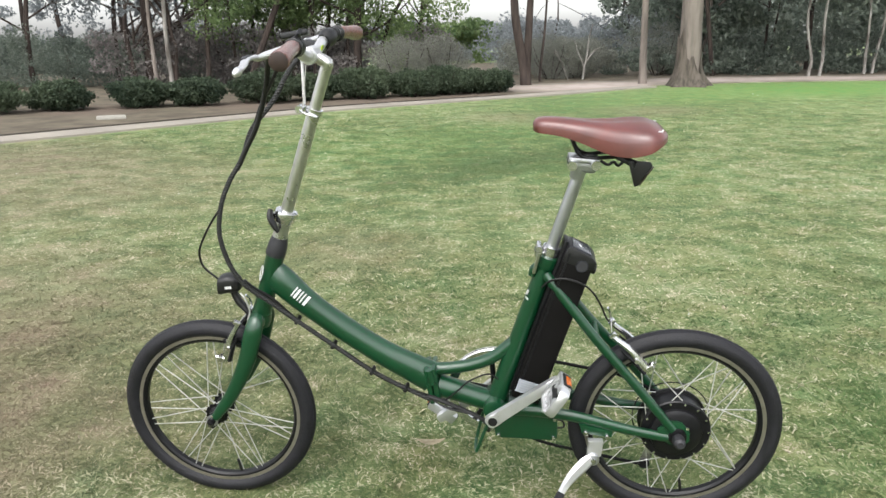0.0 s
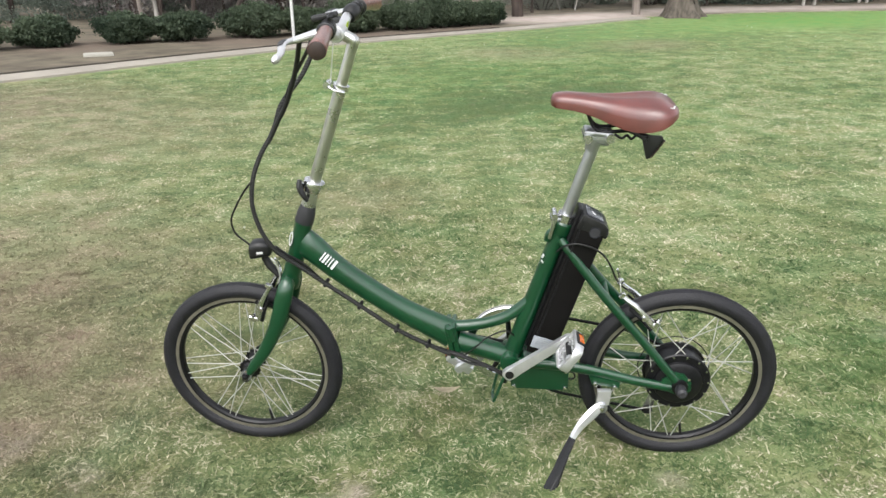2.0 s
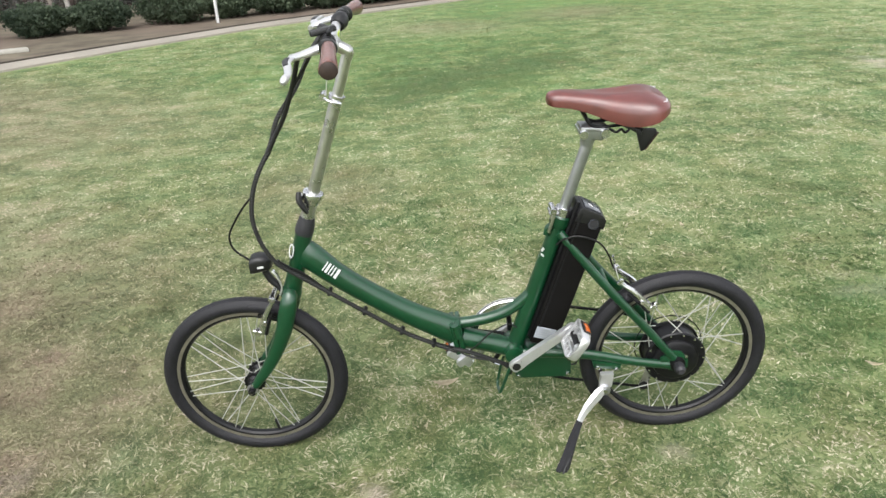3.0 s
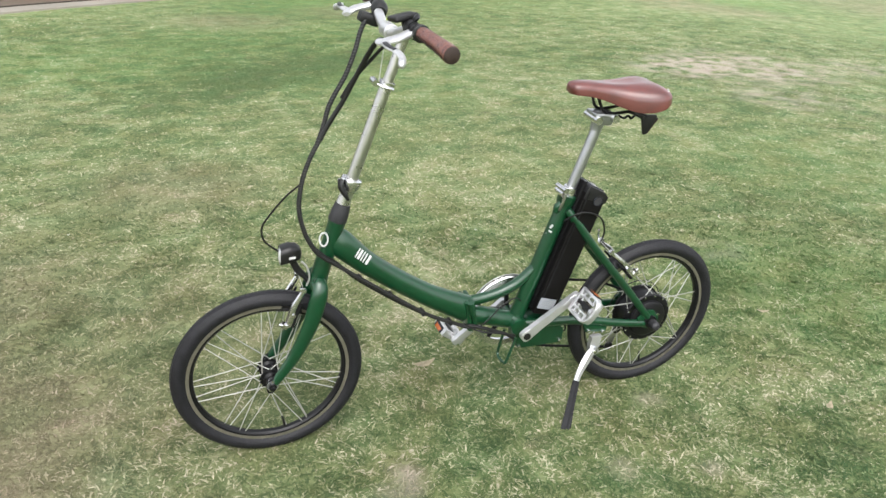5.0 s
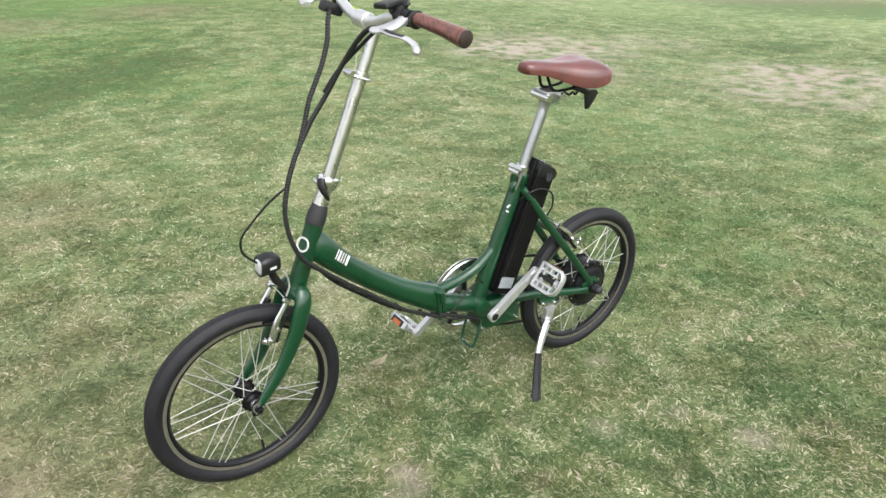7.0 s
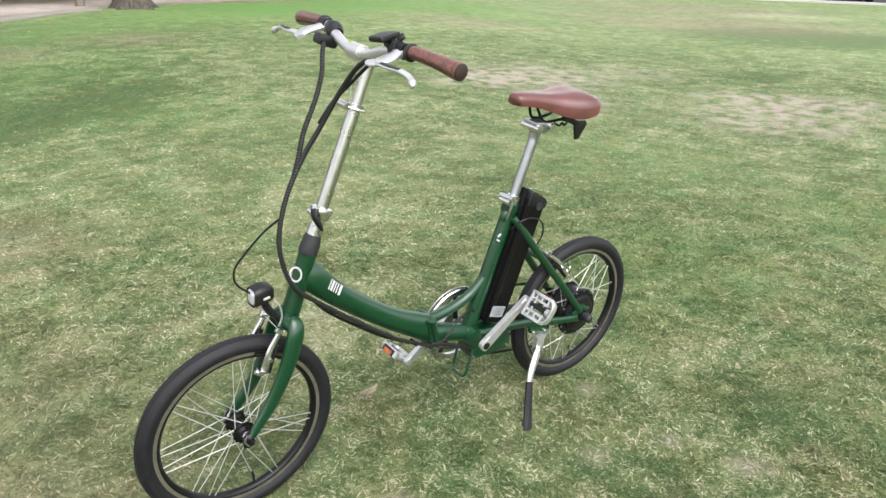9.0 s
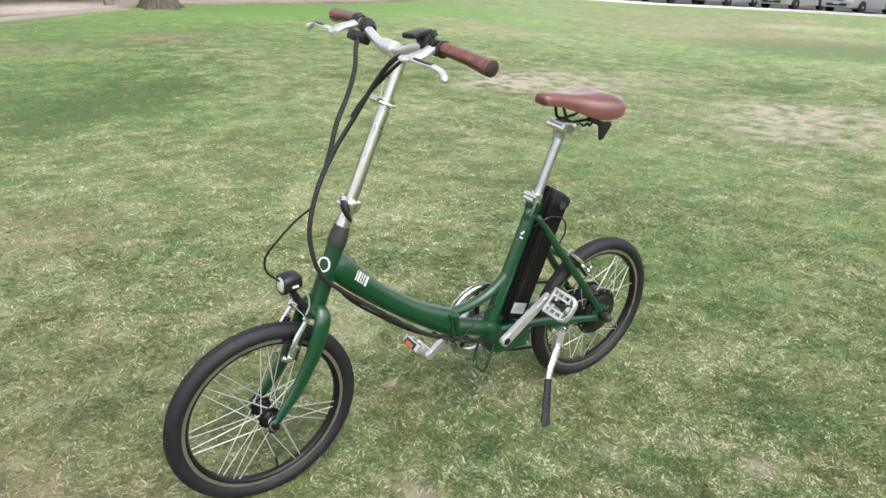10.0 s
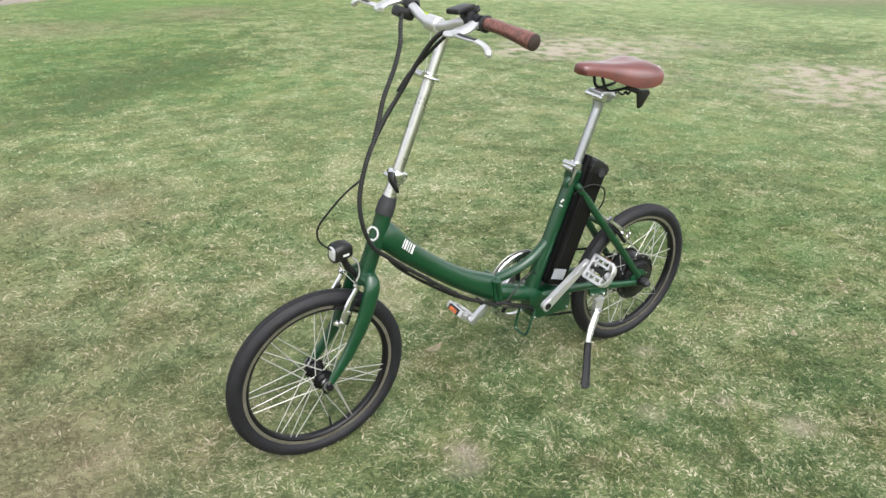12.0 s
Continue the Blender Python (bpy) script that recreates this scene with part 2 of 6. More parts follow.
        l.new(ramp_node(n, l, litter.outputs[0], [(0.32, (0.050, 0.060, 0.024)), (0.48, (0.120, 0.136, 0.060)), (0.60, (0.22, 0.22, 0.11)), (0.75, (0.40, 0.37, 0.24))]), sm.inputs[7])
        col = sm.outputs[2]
    l.new(col, b.inputs["Base Color"])
    if blades:
        tr = n.new("ShaderNodeBsdfTranslucent")
        l.new(col, tr.inputs["Color"])
        # soft rounded blades: their shading leans towards the lawn's own
        soft = n.new("ShaderNodeMix")
        soft.data_type = "VECTOR"
        soft.inputs[0].default_value = upright
        l.new(geo.outputs["Normal"], soft.inputs[4])
        soft.inputs[5].default_value = (0, 0, 1)
        l.new(soft.outputs[1], b.inputs["Normal"])
        mx = n.new("ShaderNodeMixShader")
        mx.inputs[0].default_value = 0.35 if upright > 0.52 else 0.15
        l.new(b.outputs[0], mx.inputs[1])
        l.new(tr.outputs[0], mx.inputs[2])
        l.new(mx.outputs[0], n["Material Output"].inputs["Surface"])
    return m


WRAP = wrap_material()
# Upper ground tones kept darker than the blades': grass self-shade put into the colour.
SWARD_STOPS = [(0.0, (0.100, 0.146, 0.055)), (0.25, (0.150, 0.202, 0.080)), (0.48, (0.225, 0.274, 0.126)), (0.70, (0.330, 0.330, 0.200)), (1.0, (0.480, 0.445, 0.330))]
LAWN_STOPS = [(0.0, (0.080, 0.124, 0.052)), (0.25, (0.150, 0.202, 0.080)), (0.48, (0.240, 0.284, 0.138)), (0.70, (0.370, 0.368, 0.225)), (1.0, (0.590, 0.550, 0.410))]
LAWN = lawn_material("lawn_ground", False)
BLADES = lawn_material("grass_blades", True, 0.88, 1.7, 0.55)
BLADES_FAR = lawn_material("grass_blades_far", True, 0.85, 1.4, 0.5)


def leaf_material(name, dark, light, rough=0.6, trans=0.5):
    m = bpy.data.materials.new(name)
    m.use_nodes = True
    n, l = m.node_tree.nodes, m.node_tree.links
    b = n["Principled BSDF"]
    b.inputs["Roughness"].default_value = rough
    b.inputs["Specular IOR Level"].default_value = 0.3
    geo = n.new("ShaderNodeNewGeometry")
    no = n.new("ShaderNodeTexNoise")
    no.inputs["Scale"].default_value, no.inputs["Detail"].default_value = 0.7, 3.0
    l.new(geo.outputs["Position"], no.inputs["Vector"])
    key = math_node(n, l, "ADD", math_node(n, l, "MULTIPLY", geo.outputs["Random Per Island"], 0.55), math_node(n, l, "MULTIPLY", math_node(n, l, "SUBTRACT", no.outputs[0], 0.4), 1.9))
    col = ramp_node(n, l, key, [(0.0, dark), (1.0, light)])
    l.new(col, b.inputs["Base Color"])
    tr = n.new("ShaderNodeBsdfTranslucent")
    l.new(col, tr.inputs["Color"])
    mx = n.new("ShaderNodeMixShader")
    mx.inputs[0].default_value = trans
    l.new(b.outputs[0], mx.inputs[1])
    l.new(tr.outputs[0], mx.inputs[2])
    l.new(mx.outputs[0], n["Material Output"].inputs["Surface"])
    return m


# Gum, grey and brown leaves bluer, grey also paler: distance haze put into colour.
LEAF_GUM = leaf_material("gum_leaves", (0.085, 0.108, 0.090), (0.240, 0.275, 0.225))
LEAF_GREY = leaf_material("hazed_grey_leaves", (0.165, 0.185, 0.195), (0.340, 0.365, 0.375))
LEAF_GREEN = leaf_material("bright_green_leaves", (0.080, 0.130, 0.055), (0.250, 0.330, 0.135))
LEAF_HEDGE = leaf_material("dark_hedge_leaves", (0.030, 0.050, 0.032), (0.115, 0.150, 0.090))
LEAF_BROWN = leaf_material("brownish_leaves", (0.120, 0.108, 0.106), (0.290, 0.268, 0.255))
LEAF_SCRUB = leaf_material("dull_scrub_leaves", (0.165, 0.170, 0.150), (0.310, 0.318, 0.268))


def bark_material(name, a, b_, scale=3.0):
    m = material(name, a, 0.9, 0, 0, 0.1, 5, 0.6, 60, 0.2)
    n, l = m.node_tree.nodes, m.node_tree.links
    co = n.new("ShaderNodeTexCoord")
    mp = n.new("ShaderNodeMapping")
    mp.inputs["Scale"].default_value = (4.0, 4.0, 0.7)
    l.new(co.outputs["Object"], mp.inputs["Vector"])
    no = n.new("ShaderNodeTexNoise")
    no.inputs["Scale"].default_value, no.inputs["Detail"].default_value = scale, 6.0
    l.new(mp.outputs[0], no.inputs["Vector"])
    col = ramp_node(n, l, no.outputs[0], [(0.35, b_), (0.6, a)])
    l.new(col, n["Principled BSDF"].inputs["Base Color"])
    return m


BARK_PALE = bark_material("pale_gum_bark", (0.215, 0.185, 0.162), (0.120, 0.104, 0.092), 1.6)
BARK_ROUGH = bark_material("rough_grey_brown_bark", (0.115, 0.098, 0.082), (0.058, 0.050, 0.042), 4.0)
BARK_WHITE = bark_material("white_gum_bark", (0.30, 0.285, 0.262), (0.10, 0.09, 0.078), 2.2)
BARK_DARK = bark_material("dark_bark", (0.062, 0.048, 0.041), (0.032, 0.025, 0.022))
MULCH = material("dry_mulch", (0.125, 0.108, 0.082), 0.95, 0, 0, 0.35, 3.0, 0.8, 25, 0.1)


def add_litter(m):
    """Pale bark litter and brown leaf litter in patches over the bed."""
    n, l = m.node_tree.nodes, m.node_tree.links
    b = n["Principled BSDF"]
    geo = n.new("ShaderNodeNewGeometry")
    flat = n.new("ShaderNodeVectorMath")
    flat.operation = "MULTIPLY"
    flat.inputs[1].default_value = (1, 1, 0)
    l.new(geo.outputs["Position"], flat.inputs[0])
    no = n.new("ShaderNodeTexNoise")
    no.inputs["Scale"].default_value, no.inputs["Detail"].default_value = 4.0, 6.0
    l.new(flat.outputs[0], no.inputs["Vector"])
    col = b.inputs["Base Color"].links[0].from_socket
    for spots, tint in ((LITTER_BROWN, (0.145, 0.112, 0.092, 1)), (LITTER_PALE, (0.420, 0.360, 0.325, 1))):
        mx = n.new("ShaderNodeMix")
        mx.data_type = "RGBA"
        l.new(math_node(n, l, "MULTIPLY", spot_sum(n, l, flat.outputs[0], spots), math_node(n, l, "ADD", no.outputs[0], 0.4)), mx.inputs[0])
        l.new(col, mx.inputs[6])
        mx.inputs[7].default_value = tint
        col = mx.outputs[2]
    l.new(col, b.inputs["Base Color"])


LITTER_BROWN = [(-7.0, 11.61, 1.61, 0.8), (-4.94, 12.67, 1.34, 0.8), (-2.43, 13.34, 1.42, 0.8), (-0.47, 13.9, 1.31, 0.8), (1.11, 14.74, 1.29, 0.7)]
LITTER_PALE = [(3.29, 16.17, 1.6, 0.9), (4.81, 16.68, 1.57, 0.9), (6.59, 17.49, 1.39, 0.8), (8.0, 17.5, 1.6, 0.8), (9.8, 17.2, 1.7, 0.8), (11.8, 17.0, 1.8, 0.7), (14.5, 17.8, 2.2, 0.7)]
add_litter(MULCH)
PATH_STONE = material("pale_concrete_path", (0.280, 0.256, 0.220), 0.85, 0, 0, 0.12, 1.5, 0.4, 40, 0.2)
KERB = material("kerb_concrete", (0.58, 0.575, 0.56), 0.8, 0, 0, 0.08, 2.0, 0.3, 40, 0.2)
ASPHALT = material("asphalt", (0.055, 0.055, 0.058), 0.9, 0, 0, 0.2, 2.0, 0.5, 60, 0.2)
EDGING = material("dark_soil_edge", (0.05, 0.042, 0.034), 0.95, 0, 0, 0.3, 4.0, 0.6, 30, 0.1)
SLAB = material("pale_slab", (0.33, 0.32, 0.28), 0.85, 0, 0, 0.1, 6.0, 0.3, 40, 0.2)
POST_PAINT = material("white_post_paint", (0.5, 0.5, 0.49), 0.5, 0, 0, 0.06, 10)
PETAL = material("white_petal", (0.62, 0.62, 0.56), 0.7, 0, 0, 0.1, 200)
DRY_LEAF = material("dry_brown_leaf", (0.46, 0.40, 0.29), 0.8, 0, 0, 0.3, 60, 0.4, 200, 0.2)
WINDOW_GLASS = material("dark_car_glass", (0.02, 0.025, 0.03), 0.06, 0, 0, 0.05, 4)
CAR_LAMP = material("car_lamp", (0.75, 0.77, 0.8), 0.12, 0.4, 0.5, 0.05, 60)


# ---- mesh helpers ----
def link_mesh(name, bm, mat, sharp=35):
    me = bpy.data.meshes.new(name)
    bm.normal_update()
    bm.to_mesh(me)
    bm.free()
    for m in mat if isinstance(mat, (list, tuple)) else [mat]:
        me.materials.append(m)
    for p in me.polygons:
        p.use_smooth = True
    if sharp:
        me.set_sharp_from_angle(angle=radians(sharp))
    return new(name, me)


def turned(bm, m):
    bm.transform(m)
    return bm


def part(name, bm, mat, parent, label="", sharp=35):
    ob = link_mesh(name, bm, mat, sharp)
    ob.parent = parent
    if label:
        tagged(ob, label)
    return ob


def thing(name, m, label, category, group="", kind=""):
    ob = new(name)
    ob.empty_display_size = 0.1
    ob.matrix_world = m
    return tagged(ob, label, category, group, kind)


def smooth_path(points, steps=6):
    """Catmull-Rom through the points, of any number of columns."""
    p = [np.array(q, float) for q in points]
    p = [2 * p[0] - p[1], *p, 2 * p[-1] - p[-2]]
    out = []
    for i in range(1, len(p) - 2):
        for k in range(steps):
            t = k / steps
            a, b, c, d = p[i - 1:i + 3]
            out.append(0.5 * (2 * b + (c - a) * t + (2 * a - 5 * b + 4 * c - d) * t * t + (3 * b - a - 3 * c + d) * t ** 3))
    return out + [p[-2]]


def tube(points, r, n=12, side=None, bm=None, steps=6, straight=False):
    """Sweep of an ellipse; points (x, y, z) or (x, y, z, r) or (x, y, z, r_in_plane, r_side)."""
    bm = bm or bmesh.new()
    path = [np.array(q, float) for q in points] if straight else smooth_path(points, steps)
    ref = Vector(side) if side else None
    rings = []
    for i, q in enumerate(path):
        t = Vector((path[min(i + 1, len(path) - 1)] - path[max(i - 1, 0)])[:3]).normalized()
        if ref is None:
            ref = Vector((0, 1, 0)) if abs(t.y) < 0.9 else Vector((0, 0, 1))
        s = (ref - t * ref.dot(t)).normalized()
        if side is None:
            ref = s
        u = s.cross(t).normalized()
        ra = q[3] if len(q) > 3 else r
        rb = q[4] if len(q) > 4 else ra
        c = Vector(q[:3])
        rings.append([bm.verts.new(c + u * ra * math.cos(2 * math.pi * k / n) + s * rb * math.sin(2 * math.pi * k / n)) for k in range(n)])
    for a, b in zip(rings, rings[1:]):
        for k in range(n):
            bm.faces.new((a[k], a[(k + 1) % n], b[(k + 1) % n], b[k]))
    bm.faces.new(rings[0][::-1])
    bm.faces.new(rings[-1])
    bmesh.ops.recalc_face_normals(bm, faces=bm.faces)
    return bm


def lathe(profile, n=48, axis="Y", bm=None, centre=(0, 0, 0), closed=False):
    """Revolve (radius, along) pairs round an axis."""
    bm = bm or bmesh.new()
    c = Vector(centre)
    rings = []
    for r, a in profile:
        ring = []
        for k in range(n):
            u, v = r * math.cos(2 * math.pi * k / n), r * math.sin(2 * math.pi * k / n)
            ring.append(bm.verts.new(c + {"Y": Vector((u, a, v)), "Z": Vector((u, v, a)), "X": Vector((a, u, v))}[axis]))
        rings.append(ring)
    pairs = list(zip(rings, rings[1:])) + ([(rings[-1], rings[0])] if closed else [])
    for a, b in pairs:
        for k in range(n):
            bm.faces.new((a[k], a[(k + 1) % n], b[(k + 1) % n], b[k]))
    if not closed:
        bm.faces.new(rings[0][::-1])
        bm.faces.new(rings[-1])
    bmesh.ops.recalc_face_normals(bm, faces=bm.faces)
    return bm


def box(m, size, bevel=0.0, bm=None, segments=2):
    bm = bm or bmesh.new()
    made = bmesh.ops.create_cube(bm, size=1.0, matrix=m @ Matrix.Diagonal((*size, 1)))
    if bevel:
        es = list({e for v in made["verts"] for e in v.link_edges})
        bmesh.ops.bevel(bm, geom=es, offset=bevel, segments=segments, affect="EDGES", profile=0.6)
    return bm


def prism(outline, y0, y1, bevel=0.0, bm=None):
    """Plate with the outline in x, z between two y."""
    bm = bm or bmesh.new()
    a = [bm.verts.new((x, y0, z)) for x, z in outline]
    b = [bm.verts.new((x, y1, z)) for x, z in outline]
    fs = [bm.faces.new(a), bm.faces.new(b[::-1])]
    for k in range(len(a)):
        j = (k + 1) % len(a)
        fs.append(bm.faces.new((a[j], a[k], b[k], b[j])))
    if bevel:
        es = list({e for f in fs for e in f.edges})
        bmesh.ops.bevel(bm, geom=es, offset=bevel, segments=2, affect="EDGES", profile=0.6)
    bmesh.ops.recalc_face_normals(bm, faces=bm.faces)
    return bm


def along(a, b):
    """Pose at a whose z axis points to b."""
    a, b = Vector(a), Vector(b)
    return Matrix.Translation(a) @ (b - a).to_track_quat("Z", "Y").to_matrix().to_4x4()


def rod(a, b, r, n=10, bm=None, r2=None):
    a, b = Vector(a), Vector(b)
    return tube([(*a, r), (*((a + b) / 2), ((r2 or r) + r) / 2), (*b, r2 or r)], r, n, bm=bm, straight=True)


# ---- ground ----
def smoothstep(a, b, v):
    t = np.clip((v - a) / (b - a), 0, 1)
    return t * t * (3 - 2 * t)


def ground_z(x, y):
    x, y = np.asarray(x, float), np.asarray(y, float)
    d = np.hypot(x, y - 2)
    near = 1 - smoothstep(2, 6, d)
    north = 1 - smoothstep(38, 62, np.abs(np.degrees(np.arctan2(x, y - 0.1))) * np.where(x < 0, 0.5, 1.0))
    slope = north * 0.02 * np.clip(d - 2, 0, 16) - (1 - north) * (0.19 * smoothstep(3, 24, d) + 0.17 * smoothstep(12, 36, d))
    return -0.035 + 0.014 * (np.clip(x, -1.4, 1.4) + 0.577) * near + slope + 0.006 * np.sin(1.7 * x + 0.6 * y) * np.cos(1.3 * y - 0.4 * x) * (d > 2.5)



def uphill(x, y):
    """A place laid out on the level, brought up the slope on the same line of sight; gives x, y and the scale there."""
    e = np.array([-0.13, 0.09, 1.10])
    p = np.array([x, y, -0.035 - 0.19 * float(smoothstep(3, 24, math.hypot(x, y - 2)))])
    lo, hi = 0.3, 1.0
    for _ in range(30):
        s = (lo + hi) / 2
        q = e + s * (p - e)
        if q[2] > float(ground_z(q[0], q[1])):
            lo = s
        else:
            hi = s
    return q[0], q[1], s


def fast_mesh(name, verts, faces, mat, smooth=False):
    """Mesh from numpy arrays; faces all with the same number of corners."""
    me = bpy.data.meshes.new(name)
    verts, faces = np.asarray(verts, np.float32), np.asarray(faces, np.int32)
    k = faces.shape[1]
    me.vertices.add(len(verts))
    me.vertices.foreach_set("co", verts.ravel())
    me.loops.add(faces.size)
    me.loops.foreach_set("vertex_index", faces.ravel())
    me.polygons.add(len(faces))
    me.polygons.foreach_set("loop_start", np.arange(0, faces.size, k, dtype=np.int32))
    me.polygons.foreach_set("use_smooth", np.full(len(faces), smooth))
    me.update(calc_edges=True)
    me.materials.append(mat)
    return me


def make_ground():
    radii = [0] + [0.4 * 1.065 ** k for k in range(80)] + [75, 100, 130, 250, 600, 1800]
    n = 144
    a = np.linspace(0, 2 * np.pi, n, endpoint=False)
    v = [(0.0, 2.0)] + [(r * math.cos(t), 2 + r * math.sin(t)) for r in radii[1:] for t in a]
    v = np.array(v)
    verts = np.c_[v, ground_z(v[:, 0], v[:, 1])]
    bm = bmesh.new()
    vs = [bm.verts.new(p) for p in verts]
    for k in range(n):
        bm.faces.new((vs[0], vs[1 + k], vs[1 + (k + 1) % n]))
    for r in range(len(radii) - 2):
        o, p = 1 + r * n, 1 + (r + 1) * n
        for k in range(n):
            j = (k + 1) % n
            bm.faces.new((vs[o + k], vs[p + k], vs[p + j], vs[o + j]))
    return tagged(link_mesh("ground", bm, LAWN, 0), "short park lawn of mixed green and dry straw grass", "ground", kind="structure")


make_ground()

PATH_LINE = smooth_path([(-17, -6), (-13, 1), (-9.4, 6.2), (-7.2, 9.3), (-5.4, 11.35), (-4.25, 12.75), (-2.6, 14.75), (-1.24, 16.35), (0.6, 17.95), (3.08, 20.0), (5.5, 22.1), (7.2, 23.6), (9.9, 25.0), (13.0, 25.6), (17.0, 25.4), (23, 26), (36, 27)], 5)
PATH_UP = np.array([uphill(q[0], q[1]) for q in PATH_LINE])
PATH_XY, PATH_SCALE = PATH_UP[:, :2], PATH_UP[:, 2]
PATH_DIR = np.gradient(PATH_XY, axis=0)
PATH_DIR /= np.linalg.norm(PATH_DIR, axis=1)[:, None]
PATH_NORMAL = np.c_[-PATH_DIR[:, 1], PATH_DIR[:, 0]]


def strip(name, off_a, off_b, top, depth, mat, wobble=0.0, cuts=1, stop=None):
    """Slab along the path between two offsets from its middle line."""
    bm = bmesh.new()
    rows = []
    for i, (p, q) in enumerate(list(zip(PATH_XY, PATH_NORMAL * PATH_SCALE[:, None]))[:stop]):
        row = []
        for o in [off_a + (off_b - off_a) * (c / cuts) ** 2 for c in range(cuts + 1)]:
            x, y = p + q * (o + wobble * math.sin(i * 2.3 + o))
            z = float(ground_z(x, y))
            row += [bm.verts.new((x, y, z + top)), bm.verts.new((x, y, z + top - depth))]
        rows.append(row)
    for a, b in zip(rows, rows[1:]):
        for c in range(cuts):
            bm.faces.new((a[2 * c], b[2 * c], b[2 * c + 2], a[2 * c + 2]))
        bm.faces.new((a[1], b[1], b[0], a[0]))
        bm.faces.new((a[-2], b[-2], b[-1], a[-1]))
    bmesh.ops.recalc_face_normals(bm, faces=bm.faces)
    return link_mesh(name, bm, mat, 30)


tagged(strip("footpath", -0.40, 0.20, 0.026, 0.08, PATH_STONE, stop=58), "pale concrete footpath curving behind the lawn", "path", kind="structure")
tagged(strip("planting_bed", 0.32, 34.0, 0.018, 0.06, MULCH, 0.05, 14), "dry brown mulch bed under the hedge and trees", "ground", kind="structure")
tagged(strip("path_edging", 0.225, 0.32, 0.034, 0.08, EDGING, stop=46), "worn dark edging along the footpath", "trim", kind="structure")


def side_of_path(x, y):
    """Signed distance from the path's middle line; the lawn is negative."""
    d = (np.asarray(x)[:, None] - PATH_XY[None, :, 0]) ** 2 + (np.asarray(y)[:, None] - PATH_XY[None, :, 1]) ** 2
    k = d.argmin(1)
    return (np.asarray(x) - PATH_XY[k, 0]) * PATH_NORMAL[k, 0] + (np.asarray(y) - PATH_XY[k, 1]) * PATH_NORMAL[k, 1]


# ---- grass ----
RNG = np.random.RandomState(7)


def value_noise(x, y, scale, seed):
    r = np.random.RandomState(seed).rand(64, 64)
    u, v = x * scale, y * scale
    i, j = np.floor(u).astype(int), np.floor(v).astype(int)
    f, g = u - i, v - j
    f, g = f * f * (3 - 2 * f), g * g * (3 - 2 * g)
    at = lambda a, b: r[a % 64, b % 64]
    return (at(i, j) * (1 - f) + at(i + 1, j) * f) * (1 - g) + (at(i, j + 1) * (1 - f) + at(i + 1, j + 1) * f) * g


def grass(name, x, y, length, width, lean, label, mat, spread=0.36):
    """One folded leaf blade at each place: base, two shoulders and a drooping tip."""
    n = len(x)
    z = ground_z(x, y)
    a = 6.0 * value_noise(x, y, 19.0, 19) + RNG.uniform(-2.6, 2.6, n)
    dx, dy = np.cos(a), np.sin(a)
    tuft = 0.60 + 0.85 * value_noise(x, y, 9.0, 3) * value_noise(x, y, 1.7, 5) + 0.25 * RNG.rand(n)
    h = length * tuft * (0.55 + 0.9 * RNG.rand(n))
    ln = lean + spread * (RNG.rand(n) - 0.5)
    up, out = h * np.cos(np.minimum(ln, 1.5)), h * np.sin(ln)
    b = a + np.pi / 2 + RNG.randn(n) * 0.5
    side = np.c_[np.cos(b) * width / 2, np.sin(b) * width / 2, RNG.randn(n) * width * 0.42 * max(0.0, spread - 0.14)] * (0.55 + 0.9 * RNG.rand(n))[:, None]
    base = np.c_[x, y, z - 0.003 + 0.3 * (width - 0.005)]
    tip = base + np.c_[dx * out, dy * out, up * 0.85 + 0.004]
    mid = base + np.c_[dx * out * 0.42, dy * out * 0.42, up * 0.72 + 0.003]
    verts = np.stack([base, mid + side, tip, mid - side], 1).reshape(-1, 3)
    o = np.arange(n)[:, None] * 4
    faces = np.concatenate([o + [0, 1, 3], o + [3, 1, 2]])
    ob = new(name, fast_mesh(name, verts, faces, mat))
    return tagged(ob, label, "grass", kind="stuff")


def on_lawn(x, y):
    keep = np.concatenate([side_of_path(x[k:k + 20000], y[k:k + 20000]) for k in range(0, len(x), 20000)]) < -0.5
    return keep & (x < 31.0 - 0.9 * np.maximum(0, y - 25) + 6 * smoothstep(24, 16, y))


